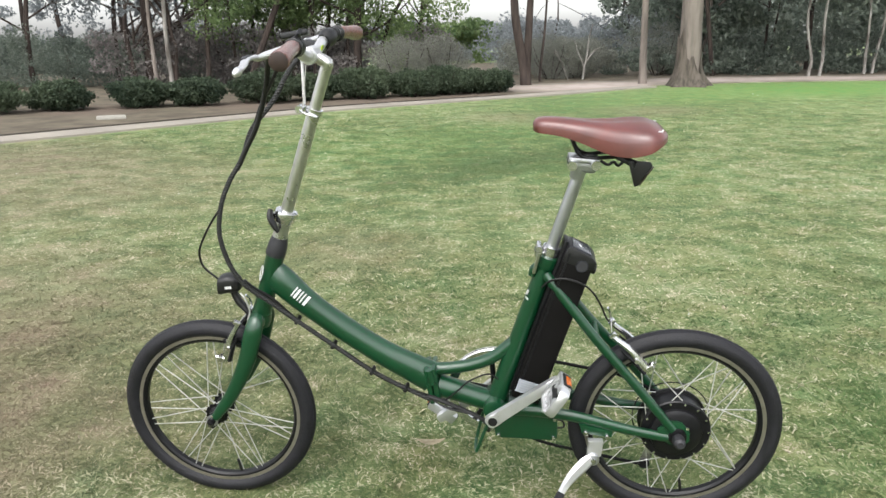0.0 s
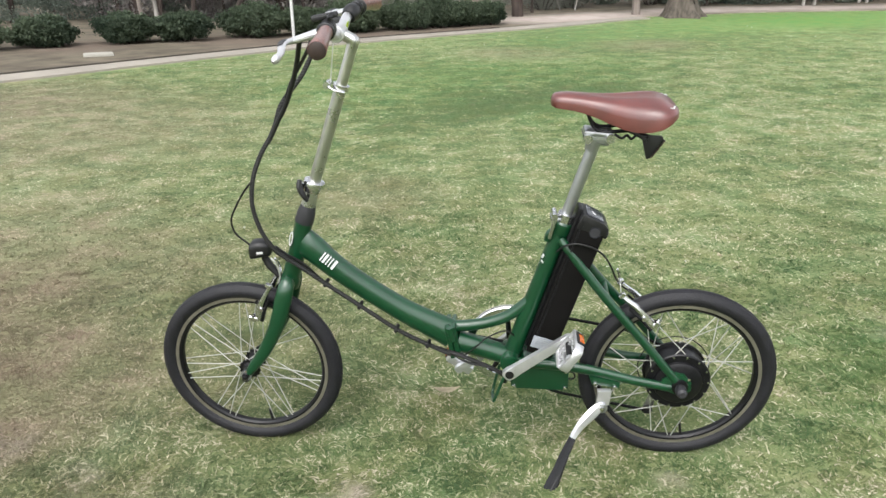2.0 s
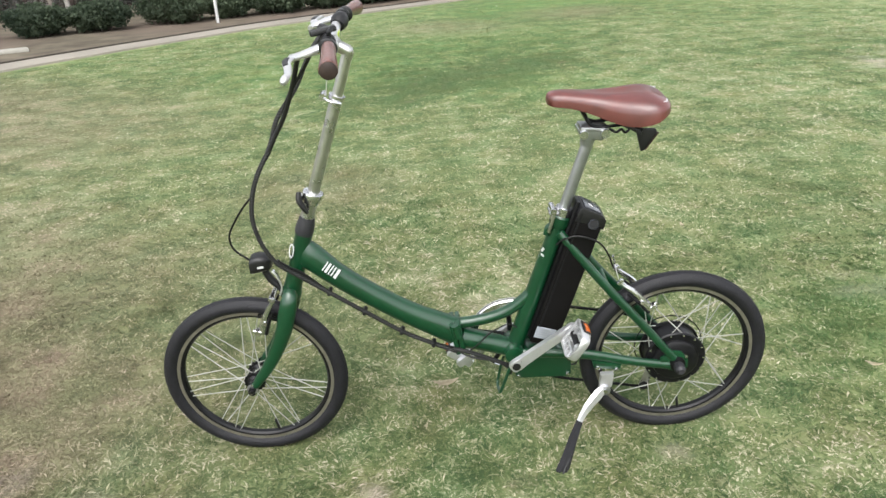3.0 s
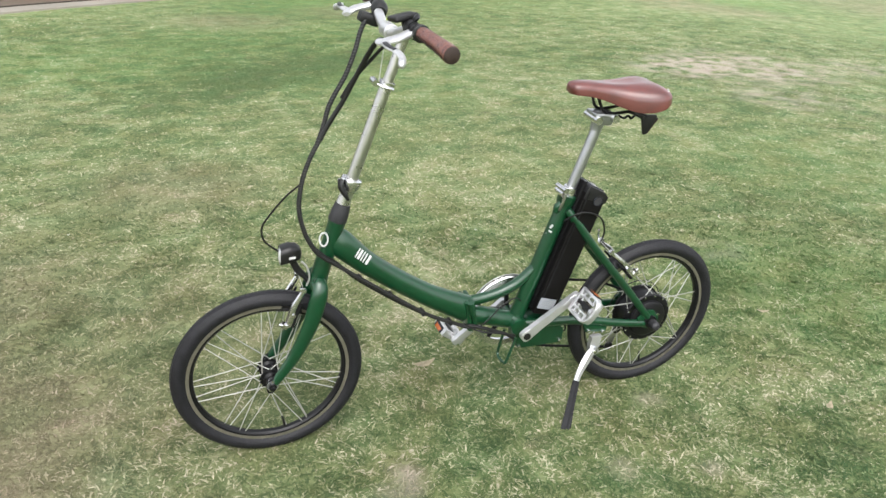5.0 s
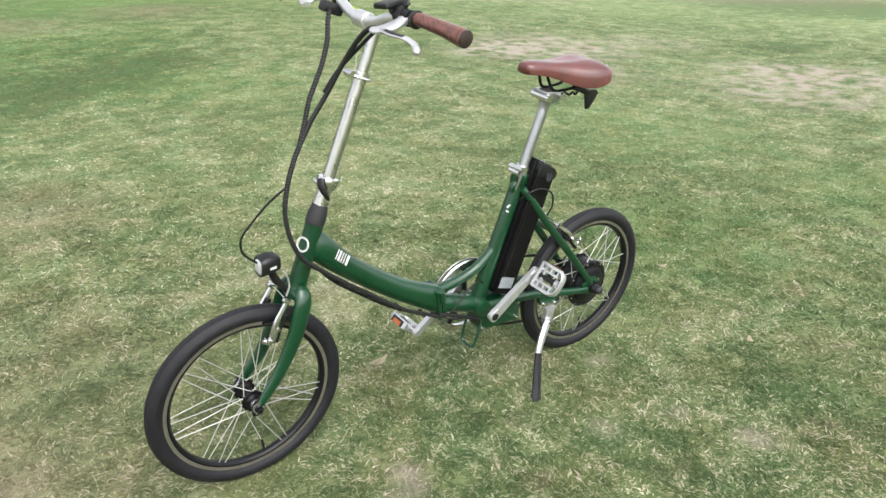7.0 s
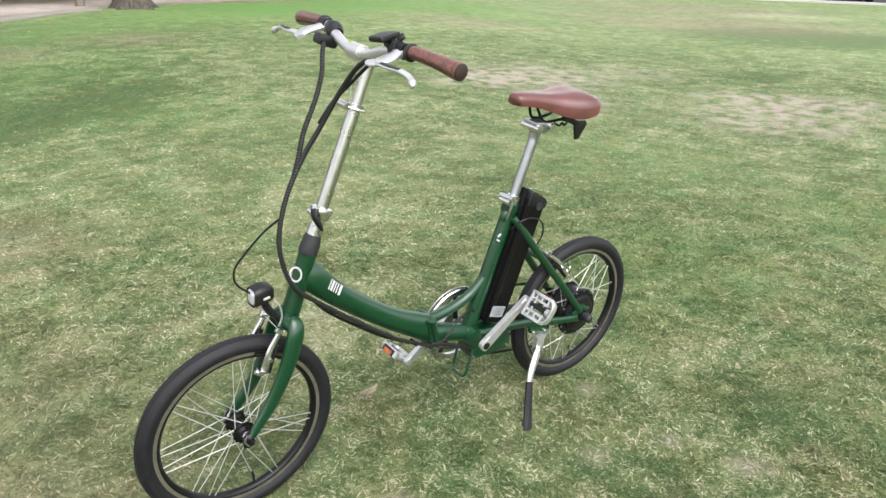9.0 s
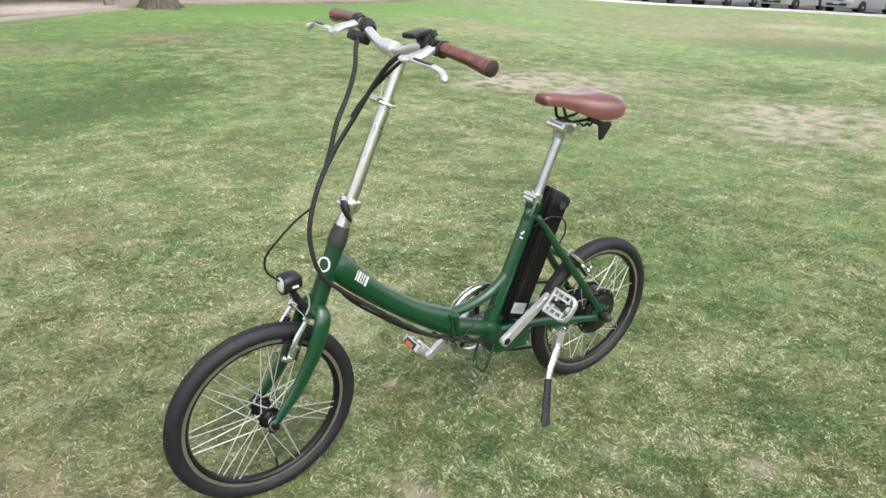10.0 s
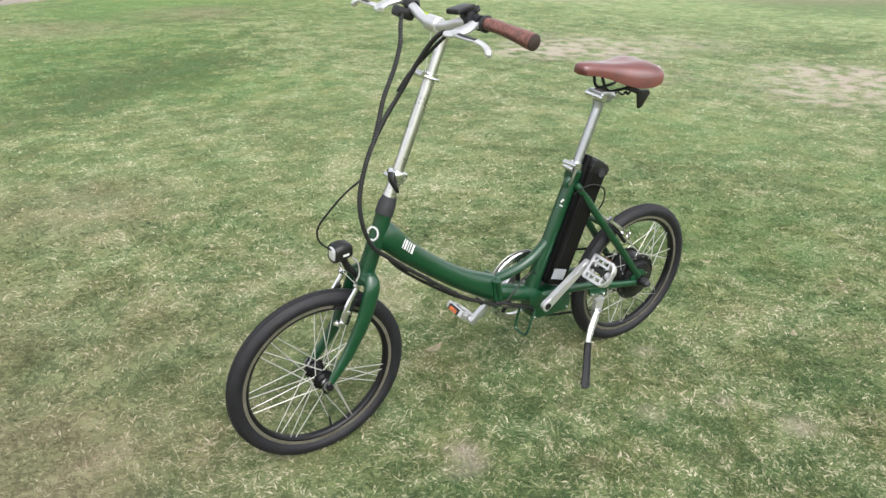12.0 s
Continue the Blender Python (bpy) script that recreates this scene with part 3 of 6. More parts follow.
def sown():
    """Blades thin out and widen with the distance from where one stands."""
    for name, n, r0, r1, fall, lean, long, label in (
            ("grass_blades", 800000, 0.85, 15.0, 2.2, 1.36, 1.0, "short lawn blades, green mixed with dry straw"),
            ("grass_stalks", 22000, 0.85, 7.0, 2.2, 1.36, 1.5, "longer bent stalks lying over the lawn")):
        rr = np.linspace(r0, r1, 4000)
        cdf = np.cumsum(rr * (rr * rr + 1.7) ** (-fall / 2))
        r = np.interp(RNG.rand(n), cdf / cdf[-1], rr)
        a = np.radians(RNG.uniform(-44, 84, n))
        x, y = -0.75 + r * np.sin(a), 0.15 + r * np.cos(a)
        keep = RNG.rand(n) < 0.40 + 0.75 * value_noise(x, y, 12.0, 11) + 0.3 * smoothstep(3, 8, r)
        keep &= RNG.rand(n) < smoothstep(r1, r1 * 0.6, r)
        x, y, r = x[keep], y[keep], r[keep]
        keep = on_lawn(x, y)
        x, y, r = x[keep], y[keep], r[keep]
        far = np.maximum(0, r - 2.0)
        long_, wide = (0.0225 + 0.0030 * far) * long, (0.0050 + 0.0010 * far) / long ** 0.5
        away = RNG.rand(len(x)) < smoothstep(2.0, 5.0, r)
        for pick, nm, mat, add, spread, words in ((~away, name, BLADES, 0.0, 0.36, label), (away, "far_" + name, BLADES_FAR, 0.16, 0.10, label + " further across the park")):
            grass(nm, x[pick], y[pick], long_[pick], wide[pick], lean + add, words, mat, spread)


def sown_around():
    """The same short grass on the rest of the lawn round the bike, thinning out sideways."""
    n = 420000
    rr = np.linspace(0.02, 9.0, 4000)
    cdf = np.cumsum(rr * (rr * rr + 1.7) ** -1.1)
    r = np.interp(RNG.rand(n), cdf / cdf[-1], rr)
    out = np.mod(RNG.exponential(48.0, n), 116.0)
    a = np.where(RNG.rand(n) < 0.5, 84 + out, -44 - out)
    a = np.radians(np.where(r < 0.85, RNG.uniform(-180, 180, n), a))
    x, y = -0.75 + r * np.sin(a), 0.15 + r * np.cos(a)
    keep = on_lawn(x, y)
    x, y, r = x[keep], y[keep], r[keep]
    far = np.maximum(0, r - 2.0)
    grass("outer_lawn_grass", x, y, 0.0225 + 0.0030 * far, 0.0050 + 0.0012 * far, 1.36, "short lawn grass round about", BLADES)


sown()
sown_around()


# ---- trees, hedge and woods ----
RNG = np.random.RandomState(23)


def leaf_mesh(name, c, size, mat, droop=0.3, slim=0.5):
    n = len(c)
    u = RNG.randn(n, 3)
    u[:, 2] -= droop * 2
    u /= np.linalg.norm(u, axis=1)[:, None]
    w = np.cross(u, RNG.randn(n, 3))
    w /= np.linalg.norm(w, axis=1)[:, None]
    s = size * (0.5 + RNG.rand(n))[:, None]
    bend = np.cross(u, w) * s * 0.18
    verts = np.stack([c - u * s, c - w * s * slim + bend, c + u * s, c + w * s * slim + bend], 1).reshape(-1, 3)
    faces = np.arange(n)[:, None] * 4 + np.arange(4)
    return fast_mesh(name, verts, faces, mat)


def clump_points(centres, radii, per):
    out = []
    for c, r in zip(centres, radii):
        p = RNG.randn(per, 3)
        p *= (0.55 + 0.45 * RNG.rand(per, 1)) / np.linalg.norm(p, axis=1)[:, None] * r
        out.append(p * [1, 1, 0.72] + np.array(c))
    return np.concatenate(out)


def tree(x, y, height, radius, bark, leaf, label, lean=(0, 0), crown_low=0.4, spread=2.2, clumps=26, per=150, leaf_size=0.12, flare=1.5, category="tree"):
    x, y, s0 = uphill(x, y)
    height, radius, spread, leaf_size = height * s0, radius * s0, spread * s0, leaf_size * s0
    z = float(ground_z(x, y)) - 0.05
    ob = thing("tree", Matrix.Translation((x, y, z)), label, category, "trees behind the lawn")
    top = Vector((lean[0] * height, lean[1] * height, height))
    wob = [RNG.randn(2) * (0.04 if radius > 0.07 else 0.075) for _ in range(7)]
    pts = []
    for i, t in enumerate((0, 0.012, 0.035, 0.08, 0.25, 0.5, 0.75, 1)):
        f = {0: flare, 0.012: 1 + (flare - 1) * 0.62, 0.035: 1 + (flare - 1) * 0.28}.get(t, 1.0)
        wx, wy = wob[i - 1] * min(1, t * 3) if i else (0, 0)
        pts.append((top.x * t + wx, top.y * t + wy, top.z * t, radius * f * (1 - 0.75 * t)))
    part("trunk", tube(pts, radius, 14, steps=4), bark, ob)
    ends = []
    for k in range(8):
        t = crown_low + (0.95 - crown_low) * k / 8
        a = 2.4 * k + RNG.rand()
        s = Vector((top.x * t, top.y * t, top.z * t))
        l = spread * (1.1 - 0.5 * t) * (0.7 + 0.5 * RNG.rand())
        e = s + Vector((math.cos(a) * l, math.sin(a) * l, l * (0.5 + 0.4 * RNG.rand())))
        m = (s + e) / 2 + Vector((0, 0, -0.1 * l))
        r = radius * 0.42 * (1.1 - t)
        part("limb", tube([(*s, r), (*m, r * 0.7), (*e, r * 0.25)], r, 7, steps=3), bark, ob)
        ends += [e, m]
    cs = [Vector(ends[k % len(ends)]) + Vector(RNG.randn(3) * spread * 0.33) for k in range(clumps)]
    pts = clump_points([tuple(c) for c in cs], [spread * (0.25 + 0.3 * RNG.rand()) for _ in cs], per)
    crown = new("crown", leaf_mesh("crown", pts, leaf_size, leaf))
    crown.parent = ob
    return ob


def big_bole(x, y):
    """Rough bark sleeve and buttress roots round the foot of the big gum."""
    ob = [o for o in bpy.data.objects if o.name == "tree"][0]
    s0 = uphill(x, y)[2]
    bm = bmesh.new()
    n, rows = 40, 16
    rings = []
    for j in range(rows):
        ring = []
        for k in range(n):
            a = 2 * math.pi * k / n
            top = 1.25 + 0.55 * math.sin(a * 2 + 1.0) + 0.25 * math.sin(a * 7)
            z = top * j / (rows - 1)
            root = 0.5 + 0.5 * math.cos(a * 5 + 0.3)
            fl = math.exp(-z / 0.34)
            r = 0.385 * (1 - 0.03 * z) + (0.16 + 0.42 * root * (1.25 if math.cos(a) > 0.2 else 0.75)) * fl + 0.012 * math.sin(a * 17 + z * 3)
            ring.append(bm.verts.new((r * math.cos(a), r * math.sin(a), z - 0.02)))
        rings.append(ring)
    for p, q in zip(rings, rings[1:]):
        for k in range(n):
            bm.faces.new((p[k], p[(k + 1) % n], q[(k + 1) % n], q[k]))
    bmesh.ops.scale(bm, vec=(s0, s0, s0), verts=bm.verts)
    part("rough_bark", bm, BARK_ROUGH, ob, "rough grey-brown bark round the flared foot")


def dead_shrub(x, y):
    """Bare pale forked stems standing in the scrub."""
    x, y, s0 = uphill(x, y)
    ob = thing("dead_shrub", Matrix.Translation((x, y, float(ground_z(x, y)))), "bare pale forked shrub standing in the scrub", "shrub")
    for k, pts in enumerate(([(0, 0, -0.05), (0.05, 0, 0.5), (-0.18, 0, 1.0), (-0.35, 0, 1.5)], [(0.04, 0, 0.45), (0.15, 0, 0.9), (0.2, 0, 1.5), (0.35, 0.05, 2.1)], [(0.10, 0, 0.7), (0.4, 0, 1.05), (0.65, 0, 1.25)], [(-1.1, 0, 1.15), (-0.8, 0, 0.6), (-0.55, 0, 0.0)])):
        part("bare_stem", tube([(q[0] * s0, q[1] * s0, q[2] * s0, (0.045 - 0.010 * i) * s0) for i, q in enumerate(pts)], 0.03, 8, steps=4), BARK_WHITE, ob)


def build_trees():
    tree(9.55, 24.6, 17, 0.37, BARK_PALE, LEAF_GUM, "massive pale gum tree with flared peeling trunk", (0.0, 0), 0.42, 5, 40, 260, 0.14, 1.35)
    big_bole(9.55, 24.6)
    dead_shrub(7.35, 29.6)
    tree(8.5, 25.9, 11, 0.13, BARK_PALE, LEAF_GREY, "slender pale gum tree beside the big one", (-0.02, 0), 0.38, 2.0, 18, 140, 0.10, 1.25)
    tree(4.55, 26.2, 10, 0.17, BARK_DARK, LEAF_GREY, "dark two-stemmed tree at the path's edge", (-0.13, 0), 0.62, 2.4, 10, 120, 0.10, 1.3)
    tree(4.58, 26.3, 9, 0.15, BARK_DARK, LEAF_GREY, "second dark stem leaning the other way", (0.03, 0.02), 0.6, 2.0, 8, 120, 0.10, 1.2)
    tree(5.45, 28.4, 9, 0.05, BARK_DARK, LEAF_GREY, "thin dark tree behind the mulch bed", (0.03, 0), 0.5, 1.6, 6, 90, 0.09, 1.2)
    tree(-7.75, 26.3, 9, 0.075, BARK_PALE, LEAF_BROWN, "thin pale-stemmed gum above the hedge", (-0.05, 0), 0.45, 2.0, 12, 80, 0.11, 1.2)
    tree(-7.3, 26.2, 9, 0.08, BARK_WHITE, LEAF_GUM, "thin white-stemmed gum above the hedge", (0.0, 0), 0.45, 2.0, 12, 80, 0.11, 1.2)
    tree(16.3, 29.4, 10, 0.062, BARK_WHITE, LEAF_GUM, "pale mottled gum on the dry bank", (0.005, 0), 0.3, 2.2, 24, 160, 0.12, 1.2)
    tree(16.8, 29.5, 10, 0.062, BARK_WHITE, LEAF_GUM, "pale gum leaning slightly on the dry bank", (0.05, 0), 0.35, 2.2, 24, 160, 0.12, 1.2)
    tree(19.5, 30.9, 9, 0.062, BARK_WHITE, LEAF_GUM, "slim white gum at the wood's edge", (0.0, 0), 0.4, 2.0, 20, 150, 0.12, 1.2)
    tree(19.9, 31.0, 9, 0.062, BARK_WHITE, LEAF_GUM, "slim white gum leaning over", (0.10, 0), 0.4, 2.0, 20, 150, 0.12, 1.2)
    tree(21.2, 30.9, 9, 0.062, BARK_WHITE, LEAF_GUM, "slim white gum at the wood's edge", (0.07, 0), 0.4, 2.0, 20, 150, 0.12, 1.2)
    tree(12.9, 33.5, 6, 0.08, BARK_PALE, LEAF_GUM, "young gum with a thin pale stem", (0.0, 0), 0.3, 1.8, 22, 150, 0.12, 1.1)
    tree(13.6, 33.3, 6, 0.09, BARK_PALE, LEAF_GUM, "young gum with a thin pale stem", (0.02, 0), 0.3, 1.8, 22, 150, 0.12, 1.1)
    tree(-1.2, 27.5, 8, 0.16, BARK_DARK, LEAF_GREEN, "broad bright-green tree behind the hedge", (0.0, 0), 0.22, 2.6, 36, 420, 0.075, 1.2)
    tree(-3.6, 29.0, 9, 0.18, BARK_DARK, LEAF_GREEN, "broad green tree behind the hedge", (0.0, 0), 0.22, 2.8, 36, 420, 0.080, 1.2)
    tree(-8.5, 28.3, 9, 0.22, BARK_DARK, LEAF_BROWN, "thick red-brown trunk behind the hedge", (0.0, 0), 0.2, 2.4, 14, 90, 0.10, 1.2)
    tree(-13.0, 29.0, 10, 0.10, BARK_DARK, LEAF_GREY, "grey-leaved gum with open branches", (0.05, 0), 0.25, 3.0, 30, 330, 0.085, 1.2)
    tree(-10.6, 31.0, 10, 0.11, BARK_DARK, LEAF_GREY, "grey-leaved gum with open branches", (0.05, 0), 0.2, 3.0, 30, 330, 0.085, 1.2)


def shrub(x, y, w, h, leaf, label, name="hedge_shrub", category="shrub", group="hedge along the path", n=7500, size=0.036):
    x, y, s0 = uphill(x, y)
    w, h, size = w * s0, h * s0, size * s0
    z = float(ground_z(x, y))
    ob = thing(name, Matrix.Translation((x, y, z)), label, category, group)
    for k in range(5):
        a = k * 1.26
        bm = tube([(0.1 * math.cos(a), 0.1 * math.sin(a), -0.02, 0.02), (0.3 * w * math.cos(a), 0.25 * w * math.sin(a), 0.5 * h, 0.012), (0.4 * w * math.cos(a), 0.3 * w * math.sin(a), 0.8 * h, 0.005)], 0.02, 6, steps=3)
        part("stem", bm, BARK_DARK, ob)
    p = RNG.randn(n, 3)
    p /= np.linalg.norm(p, axis=1)[:, None]
    lump = 0.74 + 0.46 * value_noise(p[:, 0] * 2 + x, p[:, 2] * 2 + p[:, 1] * 1.5 + 9, 1.6, 21) + 0.08 * RNG.randn(n)
    lump *= 0.55 + 0.45 * np.sqrt(RNG.rand(n))
    q = p * lump[:, None] * [w / 2, w * 0.42, h * 0.5] + [0, 0, h * 0.52]
    q[:, 2] = np.maximum(q[:, 2], 0.03 + 0.05 * RNG.rand(n))
    crown = new("crown", leaf_mesh("crown", q, size, leaf, 0.0, 0.55))
    crown.parent = ob
    return ob


def build_hedge():
    spots = [(-10.2, 16.4, 2.2, 0.85), (-8.6, 16.8, 1.9, 0.8), (-7.3, 17.4, 1.6, 0.75), (-5.75, 18.0, 1.7, 0.78), (-4.6, 18.2, 1.5, 0.75), (-3.1, 18.9, 1.9, 0.9), (-1.95, 19.5, 1.5, 0.75),
             (-0.75, 19.9, 1.8, 0.92), (0.5, 20.6, 1.7, 0.8), (1.45, 21.2, 1.7, 0.92), (2.3, 21.8, 1.4, 0.8), (2.95, 22.1, 1.2, 0.78)]
    for x, y, w, h in spots:
        shrub(x, y, w * 0.82, h * 0.86, LEAF_HEDGE, "rounded dark green hedge shrub on mulch")
    for x, y, w, h in [(0.3, 25.0, 1.8, 1.6), (1.7, 26.0, 1.7, 1.7), (6.3, 30.5, 2.6, 1.7), (7.6, 31.5, 2.6, 1.6), (11.5, 33.0, 3.0, 2.2)]:
        shrub(x, y, w, h, LEAF_SCRUB, "tall grey-green scrub behind the hedge", "scrub_bush", "shrub", "scrub behind the lawn", 13000, 0.023)


def woods(name, label, leaf, size, clumps, per, x0, x1, y0, y1, z0, z1, r=0.8, stems=0):
    """A mass of foliage clumps with gaps between, over the given ground and heights."""
    c = np.c_[RNG.uniform(x0, x1, clumps), RNG.uniform(y0, y1, clumps), z0 + (z1 - z0) * RNG.rand(clumps)]
    up = np.array([uphill(p[0], p[1]) for p in c])
    c = np.c_[up[:, :2], c[:, 2] * up[:, 2] + ground_z(up[:, 0], up[:, 1])]
    rad = r * (0.5 + 0.8 * RNG.rand(clumps)) * up[:, 2]
    size = size * float(up[:, 2].mean())
    pts = clump_points(c, rad, per)
    pts[:, 2] = np.maximum(pts[:, 2], ground_z(pts[:, 0], pts[:, 1]) + 0.1 * RNG.rand(len(pts)))
    ob = new(name, leaf_mesh(name, pts, size, leaf))
    tagged(ob, label, "woods", kind="stuff")
    if stems:
        bm = bmesh.new()
        for k in range(stems):
            x, y, s0 = uphill(RNG.uniform(x0, x1), RNG.uniform(y0, y1))
            z, hgt, rr = float(ground_z(x, y)), (z1 + 2.5) * s0, RNG.uniform(0.05, 0.12) * s0
            tube([(x, y, z - 0.1, rr), (x + RNG.randn() * 0.25, y, z + hgt * 0.5, rr * 0.8), (x + RNG.randn() * 0.6, y, z + hgt, rr * 0.4)], rr, 7, bm=bm, steps=3)
            for _ in range(3):
                s = RNG.uniform(0.25, 0.8) * hgt
                tube([(x, y, z + s, rr * 0.5), (x + RNG.randn() * 0.7, y + RNG.randn() * 0.4, z + s + 0.7, rr * 0.3), (x + RNG.randn() * 1.3, y, z + s + 1.3, rr * 0.12)], rr, 5, bm=bm, steps=2)
        tagged(link_mesh(name + "_stems", bm, BARK_DARK), "dark stems among the foliage", "woods", kind="stuff")


def build_woods():
    woods("grey_gum_foliage", "open grey-green gum foliage with sky showing through", LEAF_GREY, 0.07, 190, 75, -26, -9, 30, 40, 2.0, 6.0, 0.55, 8)
    woods("dark_understorey", "dense dull green understorey shrubs", LEAF_GUM, 0.050, 230, 230, -26, -7, 28, 37, 0.2, 1.9, 0.65)
    woods("green_foliage", "bright green broadleaf foliage", LEAF_GREEN, 0.058, 90, 340, -6.6, -0.9, 25.5, 31, 2.0, 6.0, 0.75, 8)
    woods("shaded_twigs", "brownish shaded twigs under the green trees", LEAF_BROWN, 0.06, 170, 190, -10, 2.0, 27, 34, 0.1, 1.9, 0.7, 14)
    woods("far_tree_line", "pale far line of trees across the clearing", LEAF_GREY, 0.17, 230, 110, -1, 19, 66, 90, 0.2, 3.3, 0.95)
    woods("far_green_trees", "far green trees across the clearing", LEAF_GREEN, 0.20, 26, 170, 0, 8, 60, 64, 0.4, 2.8, 1.1)
    woods("dry_scrub", "grey twiggy scrub beyond the mulch", LEAF_SCRUB, 0.05, 110, 150, 5.2, 9.5, 31, 38, 0.1, 1.4, 0.5)
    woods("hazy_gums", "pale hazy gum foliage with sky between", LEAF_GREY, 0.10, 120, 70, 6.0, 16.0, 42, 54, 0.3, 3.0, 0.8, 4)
    woods("gum_woods", "dense dark green gum woods", LEAF_GUM, 0.085, 250, 150, 13.0, 30, 31, 40, 0.3, 6.5, 0.75, 9)
    woods("low_brush", "low dark brush at the wood's edge", LEAF_GUM, 0.08, 120, 180, 9.5, 32, 31, 35, 0.05, 1.0, 0.6)
    woods("back_woods_west", "dim woods behind the gums", LEAF_GUM, 0.20, 190, 150, -42, -2, 44, 54, 0.2, 1.6, 1.2)
    woods("back_woods_east", "dim woods behind the gums", LEAF_GUM, 0.22, 200, 170, 13.5, 58, 44, 56, 0.2, 5.5, 1.7)


build_trees()
build_hedge()
build_woods()


def post():
    x, y, s0 = uphill(-2.08, 17.9)
    ob = thing("marker_post", Matrix.Translation((x, y, float(ground_z(x, y)))), "slim white marker post beside the footpath", "post")
    part("pole", tube([(0, 0, -0.1, 0.026), (0, 0, 0.6, 0.025), (0.0, 0, 1.2, 0.024)], 0.03, 12, steps=2), POST_PAINT, ob)
    part("cap", lathe([(0.025, 1.2), (0.037, 1.21), (0.037, 1.25), (0.015, 1.27)], 16, "Z"), POST_PAINT, ob)


post()
SLAB_X, SLAB_Y, _ = uphill(-5.25, 14.55)
slab = link_mesh("stone_slab", box(pose(SLAB_X, SLAB_Y, float(ground_z(SLAB_X, SLAB_Y)) + 0.03, 0, 0, 20), (0.40, 0.26, 0.06), 0.025), SLAB)
tagged(slab, "pale flat stone slab lying by the path", "slab")

# ---- car park ----
KERB_LINE = smooth_path([(24, 31), (28, 28), (31.4, 25.3), (34.4, 22.4), (36.3, 19.8), (37.6, 16.8), (38.4, 13), (38.8, 9), (39, 4), (39, -6)], 4)


def kerb_strip(name, a, b, top, mat):
    xy = np.array([q[:2] for q in KERB_LINE])
    d = np.gradient(xy, axis=0)
    d /= np.linalg.norm(d, axis=1)[:, None]
    nn = np.c_[-d[:, 1], d[:, 0]]
    bm = bmesh.new()
    rows = []
    for p, q in zip(xy, nn):
        row = []
        for o in (a, b):
            x, y = p + q * o
            z = float(ground_z(x, y))
            row += [bm.verts.new((x, y, z + top)), bm.verts.new((x, y, z - 0.1))]
        rows.append(row)
    for r, s in zip(rows, rows[1:]):
        bm.faces.new((r[0], s[0], s[2], r[2]))
        bm.faces.new((r[1], s[1], s[0], r[0]))
        bm.faces.new((r[2], s[2], s[3], r[3]))
    bmesh.ops.recalc_face_normals(bm, faces=bm.faces)
    return link_mesh(name, bm, mat, 30)


tagged(kerb_strip("kerb", 0, 0.50, 0.10, KERB), "pale concrete kerb along the car park", "kerb", kind="structure")
tagged(kerb_strip("car_park", 0.504, 16, 0.012, ASPHALT), "grey asphalt car park behind the kerb", "car park", kind="structure")


